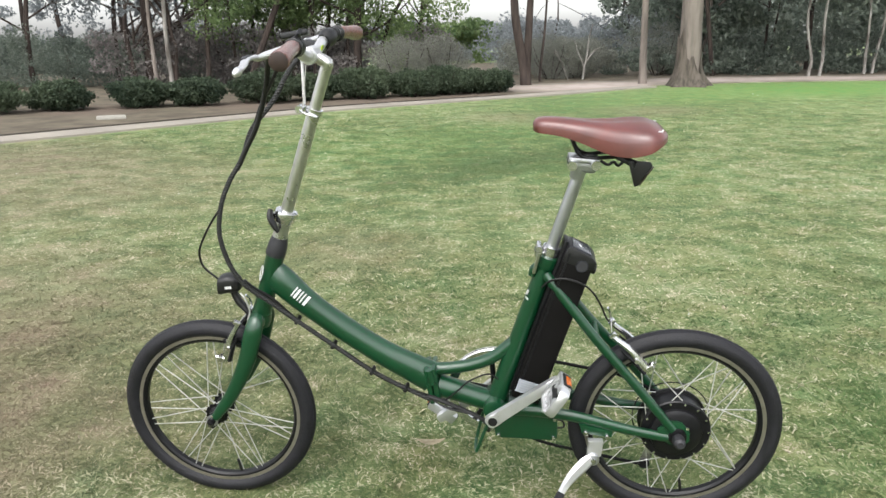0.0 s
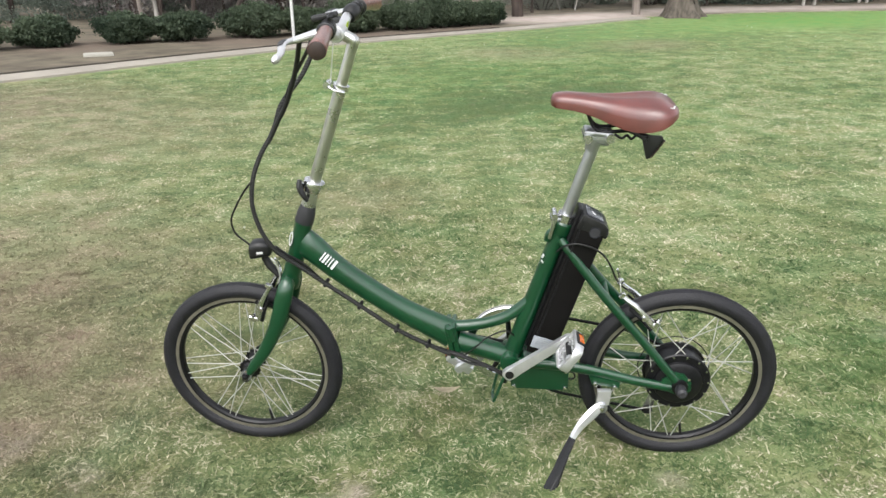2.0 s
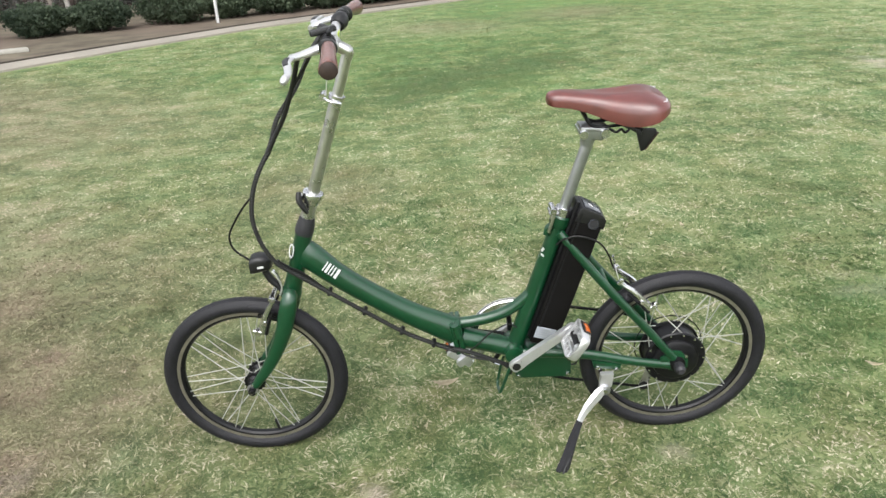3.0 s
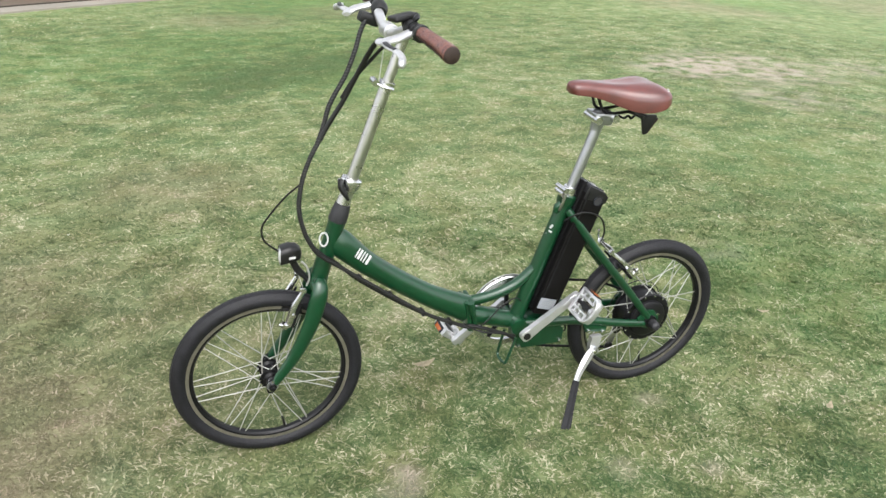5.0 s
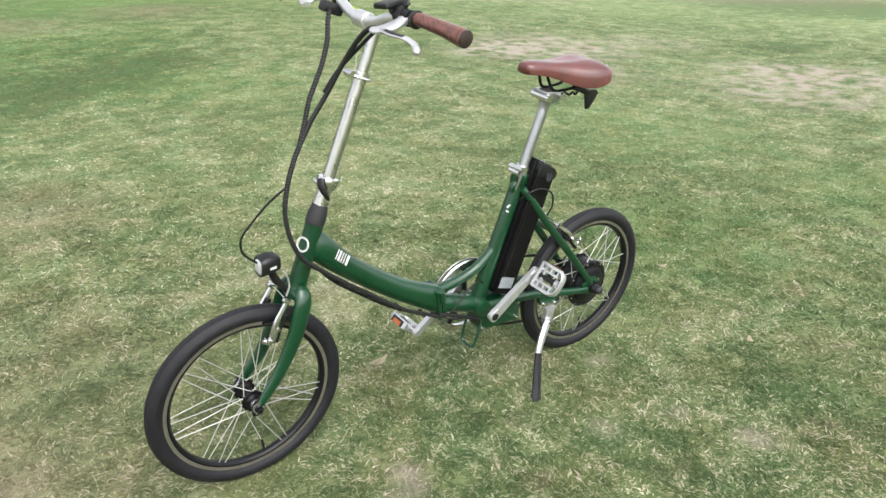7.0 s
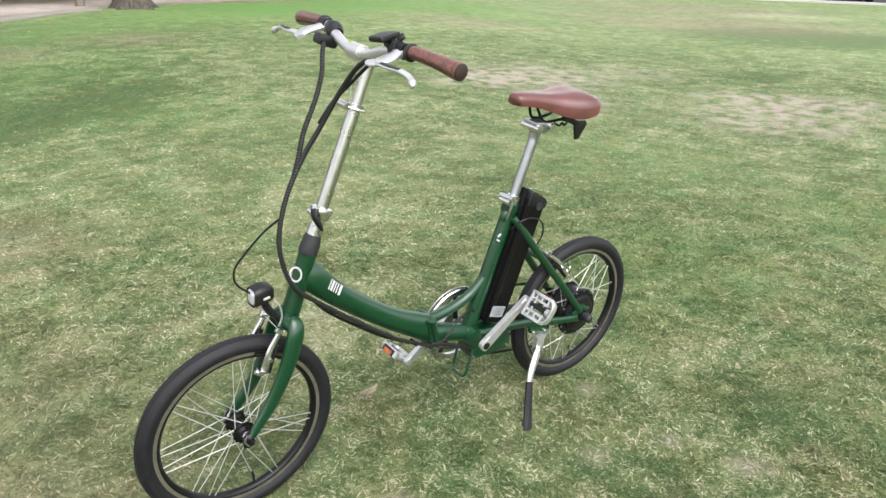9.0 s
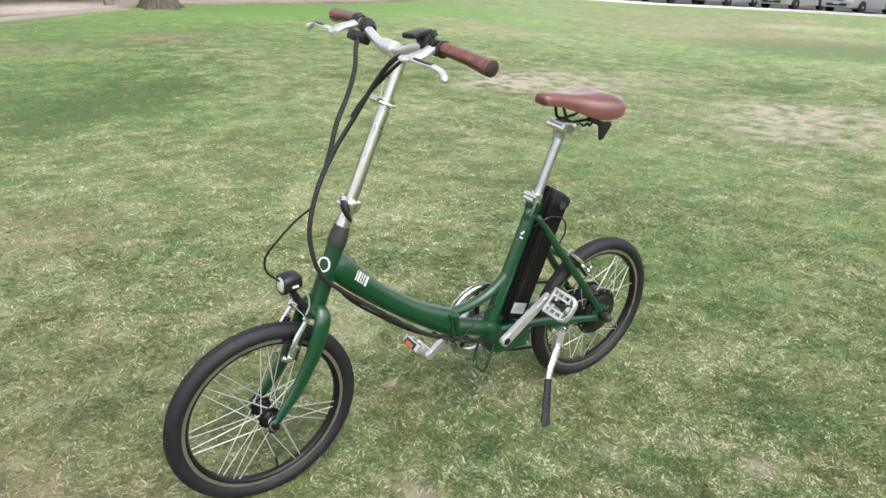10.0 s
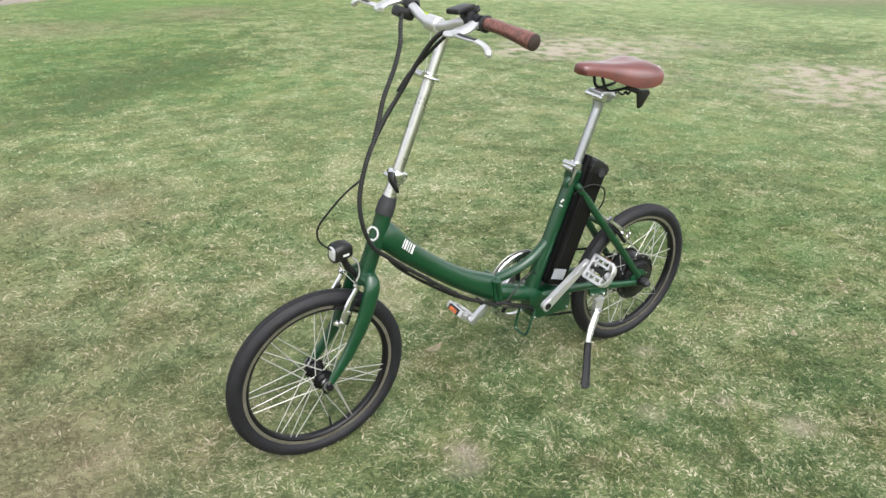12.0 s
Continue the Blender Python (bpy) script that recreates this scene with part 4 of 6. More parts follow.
def car(x, y, heading, paint, label):
    z = float(ground_z(x, y)) + 0.012
    ob = thing("parked_car", pose(x, y, z, 0, 0, heading), label, "car", "cars along the kerb")
    # nose at x = 0, tail at x = -4.4
    prof = [(0.0, 0.30), (0.03, 0.55), (-0.08, 0.72), (-0.95, 0.92), (-1.10, 0.95), (-1.85, 1.38), (-2.3, 1.45), (-3.1, 1.43), (-3.9, 1.02), (-4.35, 0.96), (-4.42, 0.60), (-4.38, 0.28), (-3.0, 0.22), (-1.2, 0.22)]
    bm = bmesh.new()
    rows = []
    for f, y0 in ((0.86, -0.86), (1.0, -0.8), (1.0, 0.8), (0.86, 0.86)):
        row = []
        for px_, pz in prof:
            tuck = 1.0 - 0.20 * max(0, pz - 0.9) / 0.55
            ends = 0.90 if px_ > -0.1 or px_ < -4.3 else 1.0
            row.append(bm.verts.new((px_ * (0.985 if abs(y0) > 0.82 else 1), y0 * tuck * ends, 0.3 + (pz - 0.3) * (0.98 if abs(y0) > 0.82 else 1))))
        rows.append(row)
    for r, s in zip(rows, rows[1:]):
        for k in range(len(prof)):
            j = (k + 1) % len(prof)
            bm.faces.new((r[k], r[j], s[j], s[k]))
    bm.faces.new(rows[0])
    bm.faces.new(rows[-1][::-1])
    bmesh.ops.recalc_face_normals(bm, faces=bm.faces)
    bmesh.ops.bevel(bm, geom=list(bm.edges), offset=0.025, segments=2, affect="EDGES")
    part("body", bm, paint, ob)
    part("windscreen", prism([(-1.14, 0.98), (-1.83, 1.365), (-1.80, 1.375), (-1.10, 0.985)], -0.62, 0.62), WINDOW_GLASS, ob)
    for s in (-1, 1):
        bm = bmesh.new()
        vs = [bm.verts.new(v) for v in ((-1.35, s * 0.866, 0.97), (-1.95, s * 0.755, 1.33), (-3.1, s * 0.755, 1.34), (-3.65, s * 0.862, 0.99))]
        bm.faces.new(vs)
        bmesh.ops.solidify(bm, geom=list(bm.faces), thickness=0.012)
        part("side_window", bm, WINDOW_GLASS, ob)
        part("headlight", box(pose(-0.06, s * 0.60, 0.66, 0, 12, s * 14), (0.16, 0.30, 0.13), 0.03), CAR_LAMP, ob)
        part("mirror", box(pose(-1.45, s * 0.95, 1.0, 0, 0, 0), (0.12, 0.18, 0.12), 0.03), paint, ob)
        for wx in (-0.85, -3.45):
            w = part("wheel", lathe([(0.19, s * 0.70), (0.19, s * 0.868), (0.03, s * 0.875)], 20, "Y", None, (wx, 0, 0.31)), CHROME, ob)
            part("tyre", lathe([(0.20, s * 0.66), (0.29, s * 0.66), (0.31, s * 0.70), (0.31, s * 0.84), (0.29, s * 0.872), (0.20, s * 0.872)], 28, "Y", None, (wx, 0, 0.31)), RUBBER, w)
    part("bumper_grille", box(pose(0.015, 0, 0.42, 0, 0, 0), (0.06, 1.0, 0.12), 0.02), BLACK, ob)
    part("upper_grille", box(pose(0.0, 0, 0.64, 0, 10, 0), (0.05, 0.62, 0.07), 0.02), BLACK, ob)
    part("number_plate", box(pose(0.055, 0, 0.50, 0, 0, 0), (0.012, 0.32, 0.12), 0.004), LABEL, ob)
    return ob


SILVER = material("silver_car_paint", (0.33, 0.345, 0.37), 0.3, 0.6, 0.6, 0.04, 3)
CHAMPAGNE = material("pale_silver_car_paint", (0.36, 0.36, 0.355), 0.3, 0.5, 0.6, 0.04, 3)
NAVY = material("navy_car_paint", (0.012, 0.014, 0.035), 0.25, 0.2, 0.6, 0.06, 3)
DARK_GREY = material("dark_grey_car_paint", (0.02, 0.02, 0.022), 0.25, 0.2, 0.6, 0.06, 3)
car(32.0, 26.2, 196, DARK_GREY, "dark grey parked car facing the lawn")
car(34.0, 24.0, 194, DARK_GREY, "black parked car facing the lawn")
car(36.0, 21.8, 178, NAVY, "dark blue parked car facing the lawn")
car(37.4, 19.4, 174, SILVER, "silver parked hatchback facing the lawn")
car(38.5, 16.4, 172, CHAMPAGNE, "pale silver parked car facing the lawn")
car(39.1, 13.5, 170, SILVER, "silver parked sedan facing the lawn")
car(39.4, 10.6, 170, SILVER, "silver parked car facing the lawn")


# ---- fallen leaves ----
def fallen_leaf(x, y, length, turn, lift=0.028):
    bm = bmesh.new()
    n = 7
    up, lo = [], []
    for k in range(n):
        t = k / (n - 1)
        w = 0.17 * length * math.sin(math.pi * min(0.97, t + 0.03)) + 0.0015
        c = 0.18 * length * (t - 0.5) ** 2 * 4
        up.append(bm.verts.new(((t - 0.5) * length, w, c + 0.12 * w)))
        lo.append(bm.verts.new(((t - 0.5) * length, -w, c + 0.3 * w)))
    for k in range(n - 1):
        bm.faces.new((lo[k], lo[k + 1], up[k + 1], up[k]))
    bmesh.ops.solidify(bm, geom=list(bm.faces), thickness=0.0012)
    ob = link_mesh("fallen_leaf", bm, DRY_LEAF)
    ob.matrix_world = pose(x, y, float(ground_z(x, y)) + lift, 6, 4, turn)
    return tagged(ob, "curled dry brown leaf on the grass", "leaf", "fallen leaves")


for lx, ly, ll, lt in [(-0.04, 2.04, 0.085, 5), (1.255, 3.01, 0.05, 80), (0.91, 1.25, 0.05, 30), (1.24, 1.76, 0.05, -30), (1.45, 1.30, 0.05, 50), (0.6, 2.9, 0.035, 60)]:
    fallen_leaf(lx, ly, ll, lt)


def clover_heads():
    """Small white flower heads and petals scattered through the grass."""
    rng = np.random.RandomState(31)
    bm = bmesh.new()
    for k in range(70):
        r, a = rng.uniform(2.5, 17.0), radians(rng.uniform(-30, 75))
        x, y = -0.75 + r * math.sin(a), 0.15 + r * math.cos(a)
        if side_of_path([x], [y])[0] > -0.8:
            continue
        c = Vector((x, y, float(ground_z(x, y)) + 0.022))
        for _ in range(5):
            d = Vector((rng.randn(), rng.randn(), 0.3 + abs(rng.randn()))).normalized() * (0.006 + 0.0006 * r)
            e = Vector((-d.y, d.x, 0)) * 0.5
            bm.faces.new([bm.verts.new(c), bm.verts.new(c + d * 0.6 + e), bm.verts.new(c + d), bm.verts.new(c + d * 0.6 - e)])
    tagged(link_mesh("clover_flowers", bm, PETAL), "tiny white clover heads among the grass", "flowers", kind="stuff")


clover_heads()


# ---- folding bicycle ----
# Own axes: x from the front hub to the tail, y to the bike's far side, z up from the wheels' contact line.
R_WHEEL, BASE = 0.2495, 1.1306
bike = thing("folding_bicycle", Matrix.Translation((-0.5775, 1.9172, -0.0380)) @ Matrix.Rotation(radians(BIKE_YAW), 4, "Z") @ Matrix.Rotation(radians(BIKE_LEAN), 4, "X") @ Matrix.Rotation(radians(BIKE_PITCH), 4, "Y"),
             "dark green folding electric bicycle leaning on its kickstand", "bicycle")


def tyre_mesh(cx, cz):
    bm = bmesh.new()
    n, r, rt = 220, R_WHEEL, 0.0225
    prof = [(-150, 0), (-120, 0), (-90, 0), (-65, 0), (-45, 1), (-28, 0), (-12, 1), (0, 0), (12, 1), (28, 0), (45, 1), (65, 0), (90, 0), (120, 0), (150, 0)]
    rings = []
    for k in range(n):
        a = 2 * math.pi * k / n
        ring = []
        for j, (deg, groove) in enumerate(prof):
            d = rt - (0.0028 if groove and (k + j) % 2 else 0)
            rr = r - rt + d * math.cos(radians(deg)) * (1.0 if deg > -91 and deg < 91 else 0.85)
            ring.append(bm.verts.new((cx + rr * math.cos(a), d * math.sin(radians(deg)), cz + rr * math.sin(a))))
        rings.append(ring)
    for k in range(n):
        p, q = rings[k], rings[(k + 1) % n]
        for j in range(len(prof) - 1):
            bm.faces.new((p[j], p[j + 1], q[j + 1], q[j]))
        bm.faces.new((p[-1], p[0], q[0], q[-1]))
    bmesh.ops.recalc_face_normals(bm, faces=bm.faces)
    return bm

def gear(teeth, r, depth, y0, y1, at):
    """Toothed disc round the y axis."""
    out = []
    for k in range(teeth):
        for f, rr in ((0.0, r - depth), (0.3, r - depth), (0.45, r), (0.7, r)):
            a = 2 * math.pi * (k + f) / teeth
            out.append((at[0] + rr * math.cos(a), at[2] + rr * math.sin(a)))
    return prism(out, y0, y1, 0)


def ring_mesh(cx, cz, prof, n=96):
    return lathe(prof, n, "Y", None, (cx, 0, cz), True)


def wheel(name, cx, hub_flange, flange_y, label, motor):
    cz = R_WHEEL
    w = part(name, ring_mesh(cx, cz, [(0.208, -0.0115), (0.208, 0.0115), (0.198, 0.0108), (0.193, 0.006), (0.192, 0), (0.193, -0.006), (0.198, -0.0108)]), BLACK_METAL, bike, label)
    part("tyre", tyre_mesh(cx, cz), RUBBER, w, "dark grey rubber tyre with fine tread")
    for s in (-1, 1):
        part("brake_track", ring_mesh(cx, cz, [(0.2125, s * 0.0125), (0.2030, s * 0.0125), (0.2030, s * 0.0112), (0.2125, s * 0.0112)]), RIM_TRACK, w, "worn bare metal braking band")
    spokes = 28
    for s in (-1, 1):
        shared = {}
        for twist in (-1, 1):
            a0, a1 = 0.0, twist * radians(62 if not motor else 38)
            p0 = Vector((hub_flange, s * flange_y, 0))
            p1 = Vector((0.198 * math.cos(a1), s * 0.004, 0.198 * math.sin(a1)))
            me_ob = part("spoke", rod(p0, p1, 0.0014, 6), STEEL, w)
            me_ob.matrix_local = Matrix.Translation((cx, 0, cz))
            shared[twist] = me_ob.data
            for k in range(1, 7):
                o = new("spoke", shared[twist])
                o.parent = w
                o.matrix_local = Matrix.Translation((cx, 0, cz)) @ Matrix.Rotation(2 * math.pi * (k + 0.25 * (twist + 1) + 0.25 * (s + 1) / 2) / 7, 4, "Y")
    part("valve", rod((cx + 0.03, 0, cz - 0.19), (cx + 0.025, 0, cz - 0.155), 0.0035, 8), BLACK, w)
    return w


front = wheel("front_wheel", 0.0, 0.024, 0.026, "20-inch black rim with silver spokes", False)
rear = wheel("rear_wheel", BASE, 0.076, 0.028, "20-inch black rim laced to a hub motor", True)
C = (0, 0, R_WHEEL)
rear.matrix_local = Matrix.Translation((0, -0.014, 0))
hub = part("front_hub", lathe([(0.006, -0.05), (0.012, -0.048), (0.013, -0.034), (0.020, -0.029), (0.020, -0.024), (0.014, -0.018), (0.014, 0.018), (0.020, 0.024), (0.020, 0.029), (0.013, 0.034), (0.012, 0.048), (0.006, 0.05)], 24, "Y", None, C), BLACK_METAL, front, "small black hub")
for s in (-1, 1):
    part("axle_washer", lathe([(0.006, s * 0.0580), (0.0150, s * 0.0585), (0.0150, s * 0.0605), (0.006, s * 0.061)], 20, "Y", None, C), GREY_ALLOY, front)
    part("axle_nut", lathe([(0.006, s * 0.0605), (0.0105, s * 0.061), (0.0105, s * 0.068), (0.0065, s * 0.0685), (0.006, s * 0.075), (0.004, s * 0.076)], 6, "Y", None, C), BLACK_METAL, front, "dark axle nut")
    part("hub_flange", gear(14, 0.0295, 0.0025, s * 0.0245, s * 0.0280, C), BLACK_METAL, front)
    part("lock_nut", lathe([(0.008, s * 0.0400), (0.0130, s * 0.0405), (0.0130, s * 0.0500), (0.008, s * 0.0505)], 16, "Y", None, C), CHROME, front, "bright lock nut")
    part("fork_tab", rod((0.003, s * 0.0585, R_WHEEL + 0.016), (-0.006, s * 0.0600, R_WHEEL - 0.014), 0.0050, 10), CHROME, front, "bright retaining tab")
RC = (BASE, 0, R_WHEEL)
part("hub_motor", lathe([(0.010, -0.062), (0.020, -0.060), (0.022, -0.048), (0.052, -0.045), (0.060, -0.040), (0.062, -0.034), (0.078, -0.033), (0.081, -0.030), (0.081, -0.025), (0.074, -0.023), (0.074, 0.023), (0.081, 0.025), (0.081, 0.030), (0.078, 0.033), (0.060, 0.035), (0.045, 0.042), (0.012, 0.062)], 56, "Y", None, RC), BLACK_METAL, rear, "large black hub motor")
for k in range(14):
    a = 2 * math.pi * k / 14
    part("spoke_head", lathe([(0.0028, -0.0350), (0.0028, -0.0325)], 6, "Y", None, (BASE + 0.075 * math.cos(a), 0, R_WHEEL + 0.075 * math.sin(a))), CHROME, rear)
for teeth, r, y0 in ((28, 0.060, 0.040), (24, 0.053, 0.044), (20, 0.046, 0.048), (16, 0.038, 0.052)):
    part("sprocket", gear(teeth, r, 0.005, y0, y0 + 0.002, RC), BLACK_METAL, rear, "dark toothed steel sprocket")
part("spoke_guard", ring_mesh(BASE, R_WHEEL, [(0.090, 0.0365), (0.0925, 0.0365), (0.0925, 0.038), (0.090, 0.038)]), BLACK, rear, "thin dark spoke guard ring")
part("freewheel_body", lathe([(0.018, 0.038), (0.033, 0.040), (0.033, 0.055), (0.018, 0.057)], 28, "Y", None, RC), BLACK_METAL, rear)
for s in (-1, 1):
    part("axle_nut", lathe([(0.012, s * 0.060), (0.0145, s * 0.068), (0.0135, s * 0.086), (0.008, s * 0.092)], 16, "Y", None, RC), GREY_RUBBER, rear, "dark domed axle nut cover")

# frame
HEAD = lambda z, off=0.0: (0.127 + 0.378 * (z - 0.503) + 0.037 * min(0.217, max(0.0, 0.72 - z)) + off * 0.935, 0, z - off * 0.354)
SEAT = lambda z, off=0.0: (0.836 + 0.327 * (z - 0.690) + off * 0.950, 0, z - off * 0.311)
frame_part = part("frame", tube([(*SEAT(0.655), 0.019, 0.020), (*SEAT(0.60), 0.020, 0.020), (*SEAT(0.50), 0.021, 0.020), (*SEAT(0.40), 0.022, 0.021), (*SEAT(0.285), 0.023, 0.022)], 0.02, 20, (0, 1, 0)), GREEN, bike, "glossy dark green seat tube and frame")
part("main_tube", tube([(0.180, 0, 0.622, 0.0400, 0.020), (0.2060, 0, 0.6020, 0.0360, 0.0270), (0.2630, 0, 0.5460, 0.0310, 0.0270), (0.3430, 0, 0.4830, 0.0300, 0.0270), (0.4330, 0, 0.4205, 0.0315, 0.0275), (0.5145, 0, 0.3745, 0.0370, 0.029), (0.551, 0, 0.355, 0.0400, 0.032)], 0.03, 28, (0, 1, 0), steps=8), GREEN, frame_part, "wide curved green main tube")
part("head_tube", tube([(*HEAD(0.527), 0.0225), (*HEAD(0.54), 0.0225), (*HEAD(0.60), 0.0215), (*HEAD(0.655), 0.0215), (*HEAD(0.672), 0.0225)], 0.022, 24, (0, 1, 0), steps=3), GREEN, frame_part)
part("bottom_bracket", lathe([(0.017, -0.045), (0.024, -0.043), (0.0255, -0.036), (0.0255, 0.036), (0.024, 0.043), (0.017, 0.045)], 28, "Y", None, (0.703, 0, 0.290)), GREEN, frame_part)
part("upper_rear_tube", tube([(0.566, 0, 0.378, 0.0155), (0.600, 0, 0.381, 0.0150), (0.650, 0, 0.391, 0.0148), (0.700, 0, 0.412, 0.0148), (0.745, 0, 0.449, 0.0155), (0.768, 0, 0.476, 0.0165)], 0.015, 18, (0, 1, 0)), GREEN, frame_part)
part("lower_rear_tube", tube([(0.566, 0, 0.333, 0.0285, 0.028), (0.620, 0, 0.317, 0.0270, 0.027), (0.700, 0, 0.290, 0.0255, 0.026)], 0.026, 20, (0, 1, 0)), GREEN, frame_part)
hm = pose(0.556, 0, 0.347, 0, -8.5, 0)
hinge = part("hinge", box(hm @ pose(-0.0075, 0, 0), (0.0135, 0.072, 0.096), 0.005), GREEN, frame_part, "two green hinge plates")
part("hinge_plate", box(hm @ pose(0.0075, 0, 0), (0.0135, 0.072, 0.092), 0.005), GREEN, frame_part)
part("hinge_knuckle", rod((0.549, -0.037, 0.394), (0.557, -0.037, 0.356), 0.0090, 14), GREEN, frame_part)
part("wire_ferrule", rod((0.570, -0.036, 0.309), (0.588, -0.040, 0.305), 0.006, 10), CHROME, frame_part, "bright cable ferrule")
for s in (-1, 1):
    part("chainstay", tube([(0.715, s * 0.030, 0.288, 0.015, 0.012), (0.800, s * 0.040, 0.291, 0.0145, 0.012), (0.896, s * 0.049, 0.284, 0.014, 0.011), (1.018, s * 0.057, 0.258, 0.0125, 0.010), (1.112, s * 0.064, 0.243, 0.0120, 0.009)], 0.012, 16, (0, 1, 0)), GREEN, frame_part)
    part("seatstay", tube([(*SEAT(0.640, 0.004)[:1], s * 0.018, 0.636, 0.0115), (0.850, s * 0.030, 0.602, 0.0115), (0.935, s * 0.045, 0.492, 0.0115), (1.025, s * 0.056, 0.384, 0.0115), (1.120, s * 0.065, 0.266, 0.0105)], 0.0115, 16, (0, 1, 0)), GREEN, frame_part)
    part("dropout", prism([(1.085, 0.268), (1.118, 0.290), (1.140, 0.285), (1.158, 0.262), (1.160, 0.236), (1.142, 0.222), (1.112, 0.228), (1.085, 0.246)], s * 0.0605, s * 0.0675, 0.002), GREEN, frame_part)
    part("dropout_screw", lathe([(0.004, s * 0.068), (0.004, s * 0.071)], 8, "Y", None, (1.152, 0, 0.272)), CHROME, frame_part)
part("stay_bridge", rod((0.940, -0.043, 0.487), (0.940, 0.043, 0.487), 0.008, 12), GREEN, frame_part)
part("seat_lug", turned(lathe([(0.021, -0.030), (0.025, -0.020), (0.025, 0.0), (0.022, 0.004)], 24, "Z", None, (0, 0, 0)), along(SEAT(0.672), SEAT(0.8))), GREEN, frame_part)
part("lug_ear", tube([(0.806, -0.012, 0.655, 0.009), (0.797, -0.010, 0.645, 0.010), (0.792, -0.010, 0.628, 0.008)], 0.009, 12), GREEN, frame_part)


def decal_bars(parent, name, bars, matrix, label):
    """Plain raised bars standing for a printed mark."""
    bm = bmesh.new()
    for x, z, w, h, skew in bars:
        m = matrix @ pose(x, 0, z, 0, skew, 0)
        box(m, (w, 0.0012, h), 0.0, bm)
    return part(name, bm, WHITE_DECAL, parent, label)


decal_bars(frame_part, "tube_mark", [(-0.0195, 0.002, 0.0030, 0.026, 0), (-0.0110, 0.002, 0.0060, 0.026, 0), (-0.0020, 0.002, 0.0030, 0.026, 0), (0.0060, 0.002, 0.0030, 0.026, 0), (0.0165, 0.002, 0.0070, 0.026, 0)],
           pose(0.243, 0, 0.567, 0, 42, 0) @ Matrix.Rotation(radians(-22), 4, "X") @ pose(0, -0.0296, 0), "white printed mark on the main tube")
decal_bars(frame_part, "seat_tube_mark", [(0, 0.02, 0.006, 0.014, 20), (0.003, 0.004, 0.010, 0.005, 0), (-0.002, -0.014, 0.005, 0.016, -15), (0.004, -0.03, 0.008, 0.005, 10)],
           Matrix.Translation(SEAT(0.565, -0.017)) @ pose(0, -0.0105, 0, 0, 18, -55), "small white printed mark on the seat tube")
badge = lathe([(0.0185, 0.0), (0.0185, 0.0015), (0.0140, 0.0015), (0.0140, 0.0)], 32, "Z", None, (0, 0, 0), True)
part("head_badge", turned(badge, Matrix.Translation(HEAD(0.622)) @ Matrix.Rotation(radians(22), 4, Vector((0.354, 0, 0.935))) @ along((-0.0205, 0, 0.0075), (-0.12, 0, 0.045))), WHITE_DECAL, frame_part, "white ring badge on the head tube")

# fork
fork = part("fork", turned(lathe([(0.020, -0.014), (0.0250, -0.010), (0.0262, 0.004), (0.0255, 0.012), (0.0238, 0.016), (0.0238, 0.026)], 28, "Z"), along(HEAD(0.503), HEAD(0.7))), GREEN, bike, "green fork with curved blades")
crown = tube([(0.134, -0.044, 0.500, 0.016), (0.135, -0.025, 0.507, 0.019), (0.135, 0, 0.511, 0.021), (0.135, 0.025, 0.507, 0.019), (0.134, 0.044, 0.500, 0.016)], 0.018, 16, (1, 0, 0))
ob = part("fork_crown", crown, GREEN, fork)
for s in (-1, 1):
    ob = part("fork_blade", tube([(0.140, s * 0.026, 0.527, 0.0130, 0.0090), (0.138, s * 0.036, 0.518, 0.0180, 0.0120), (0.135, s * 0.045, 0.502, 0.0210, 0.0135), (0.127, s * 0.049, 0.475, 0.0220, 0.0140), (0.105, s * 0.051, 0.410, 0.0205, 0.0135), (0.063, s * 0.053, 0.330, 0.0170, 0.0115), (0.026, s * 0.055, 0.280, 0.0135, 0.009), (0.007, s * 0.056, 0.256, 0.0110, 0.008)], 0.014, 18, (0, 1, 0)), GREEN, fork)
    ob = part("fork_end", prism([(-0.006, 0.266), (0.010, 0.276), (0.020, 0.262), (0.010, 0.236), (-0.002, 0.224), (-0.014, 0.228), (-0.016, 0.246)], s * 0.052, s * 0.0575, 0.0015), BLACK_METAL, fork)


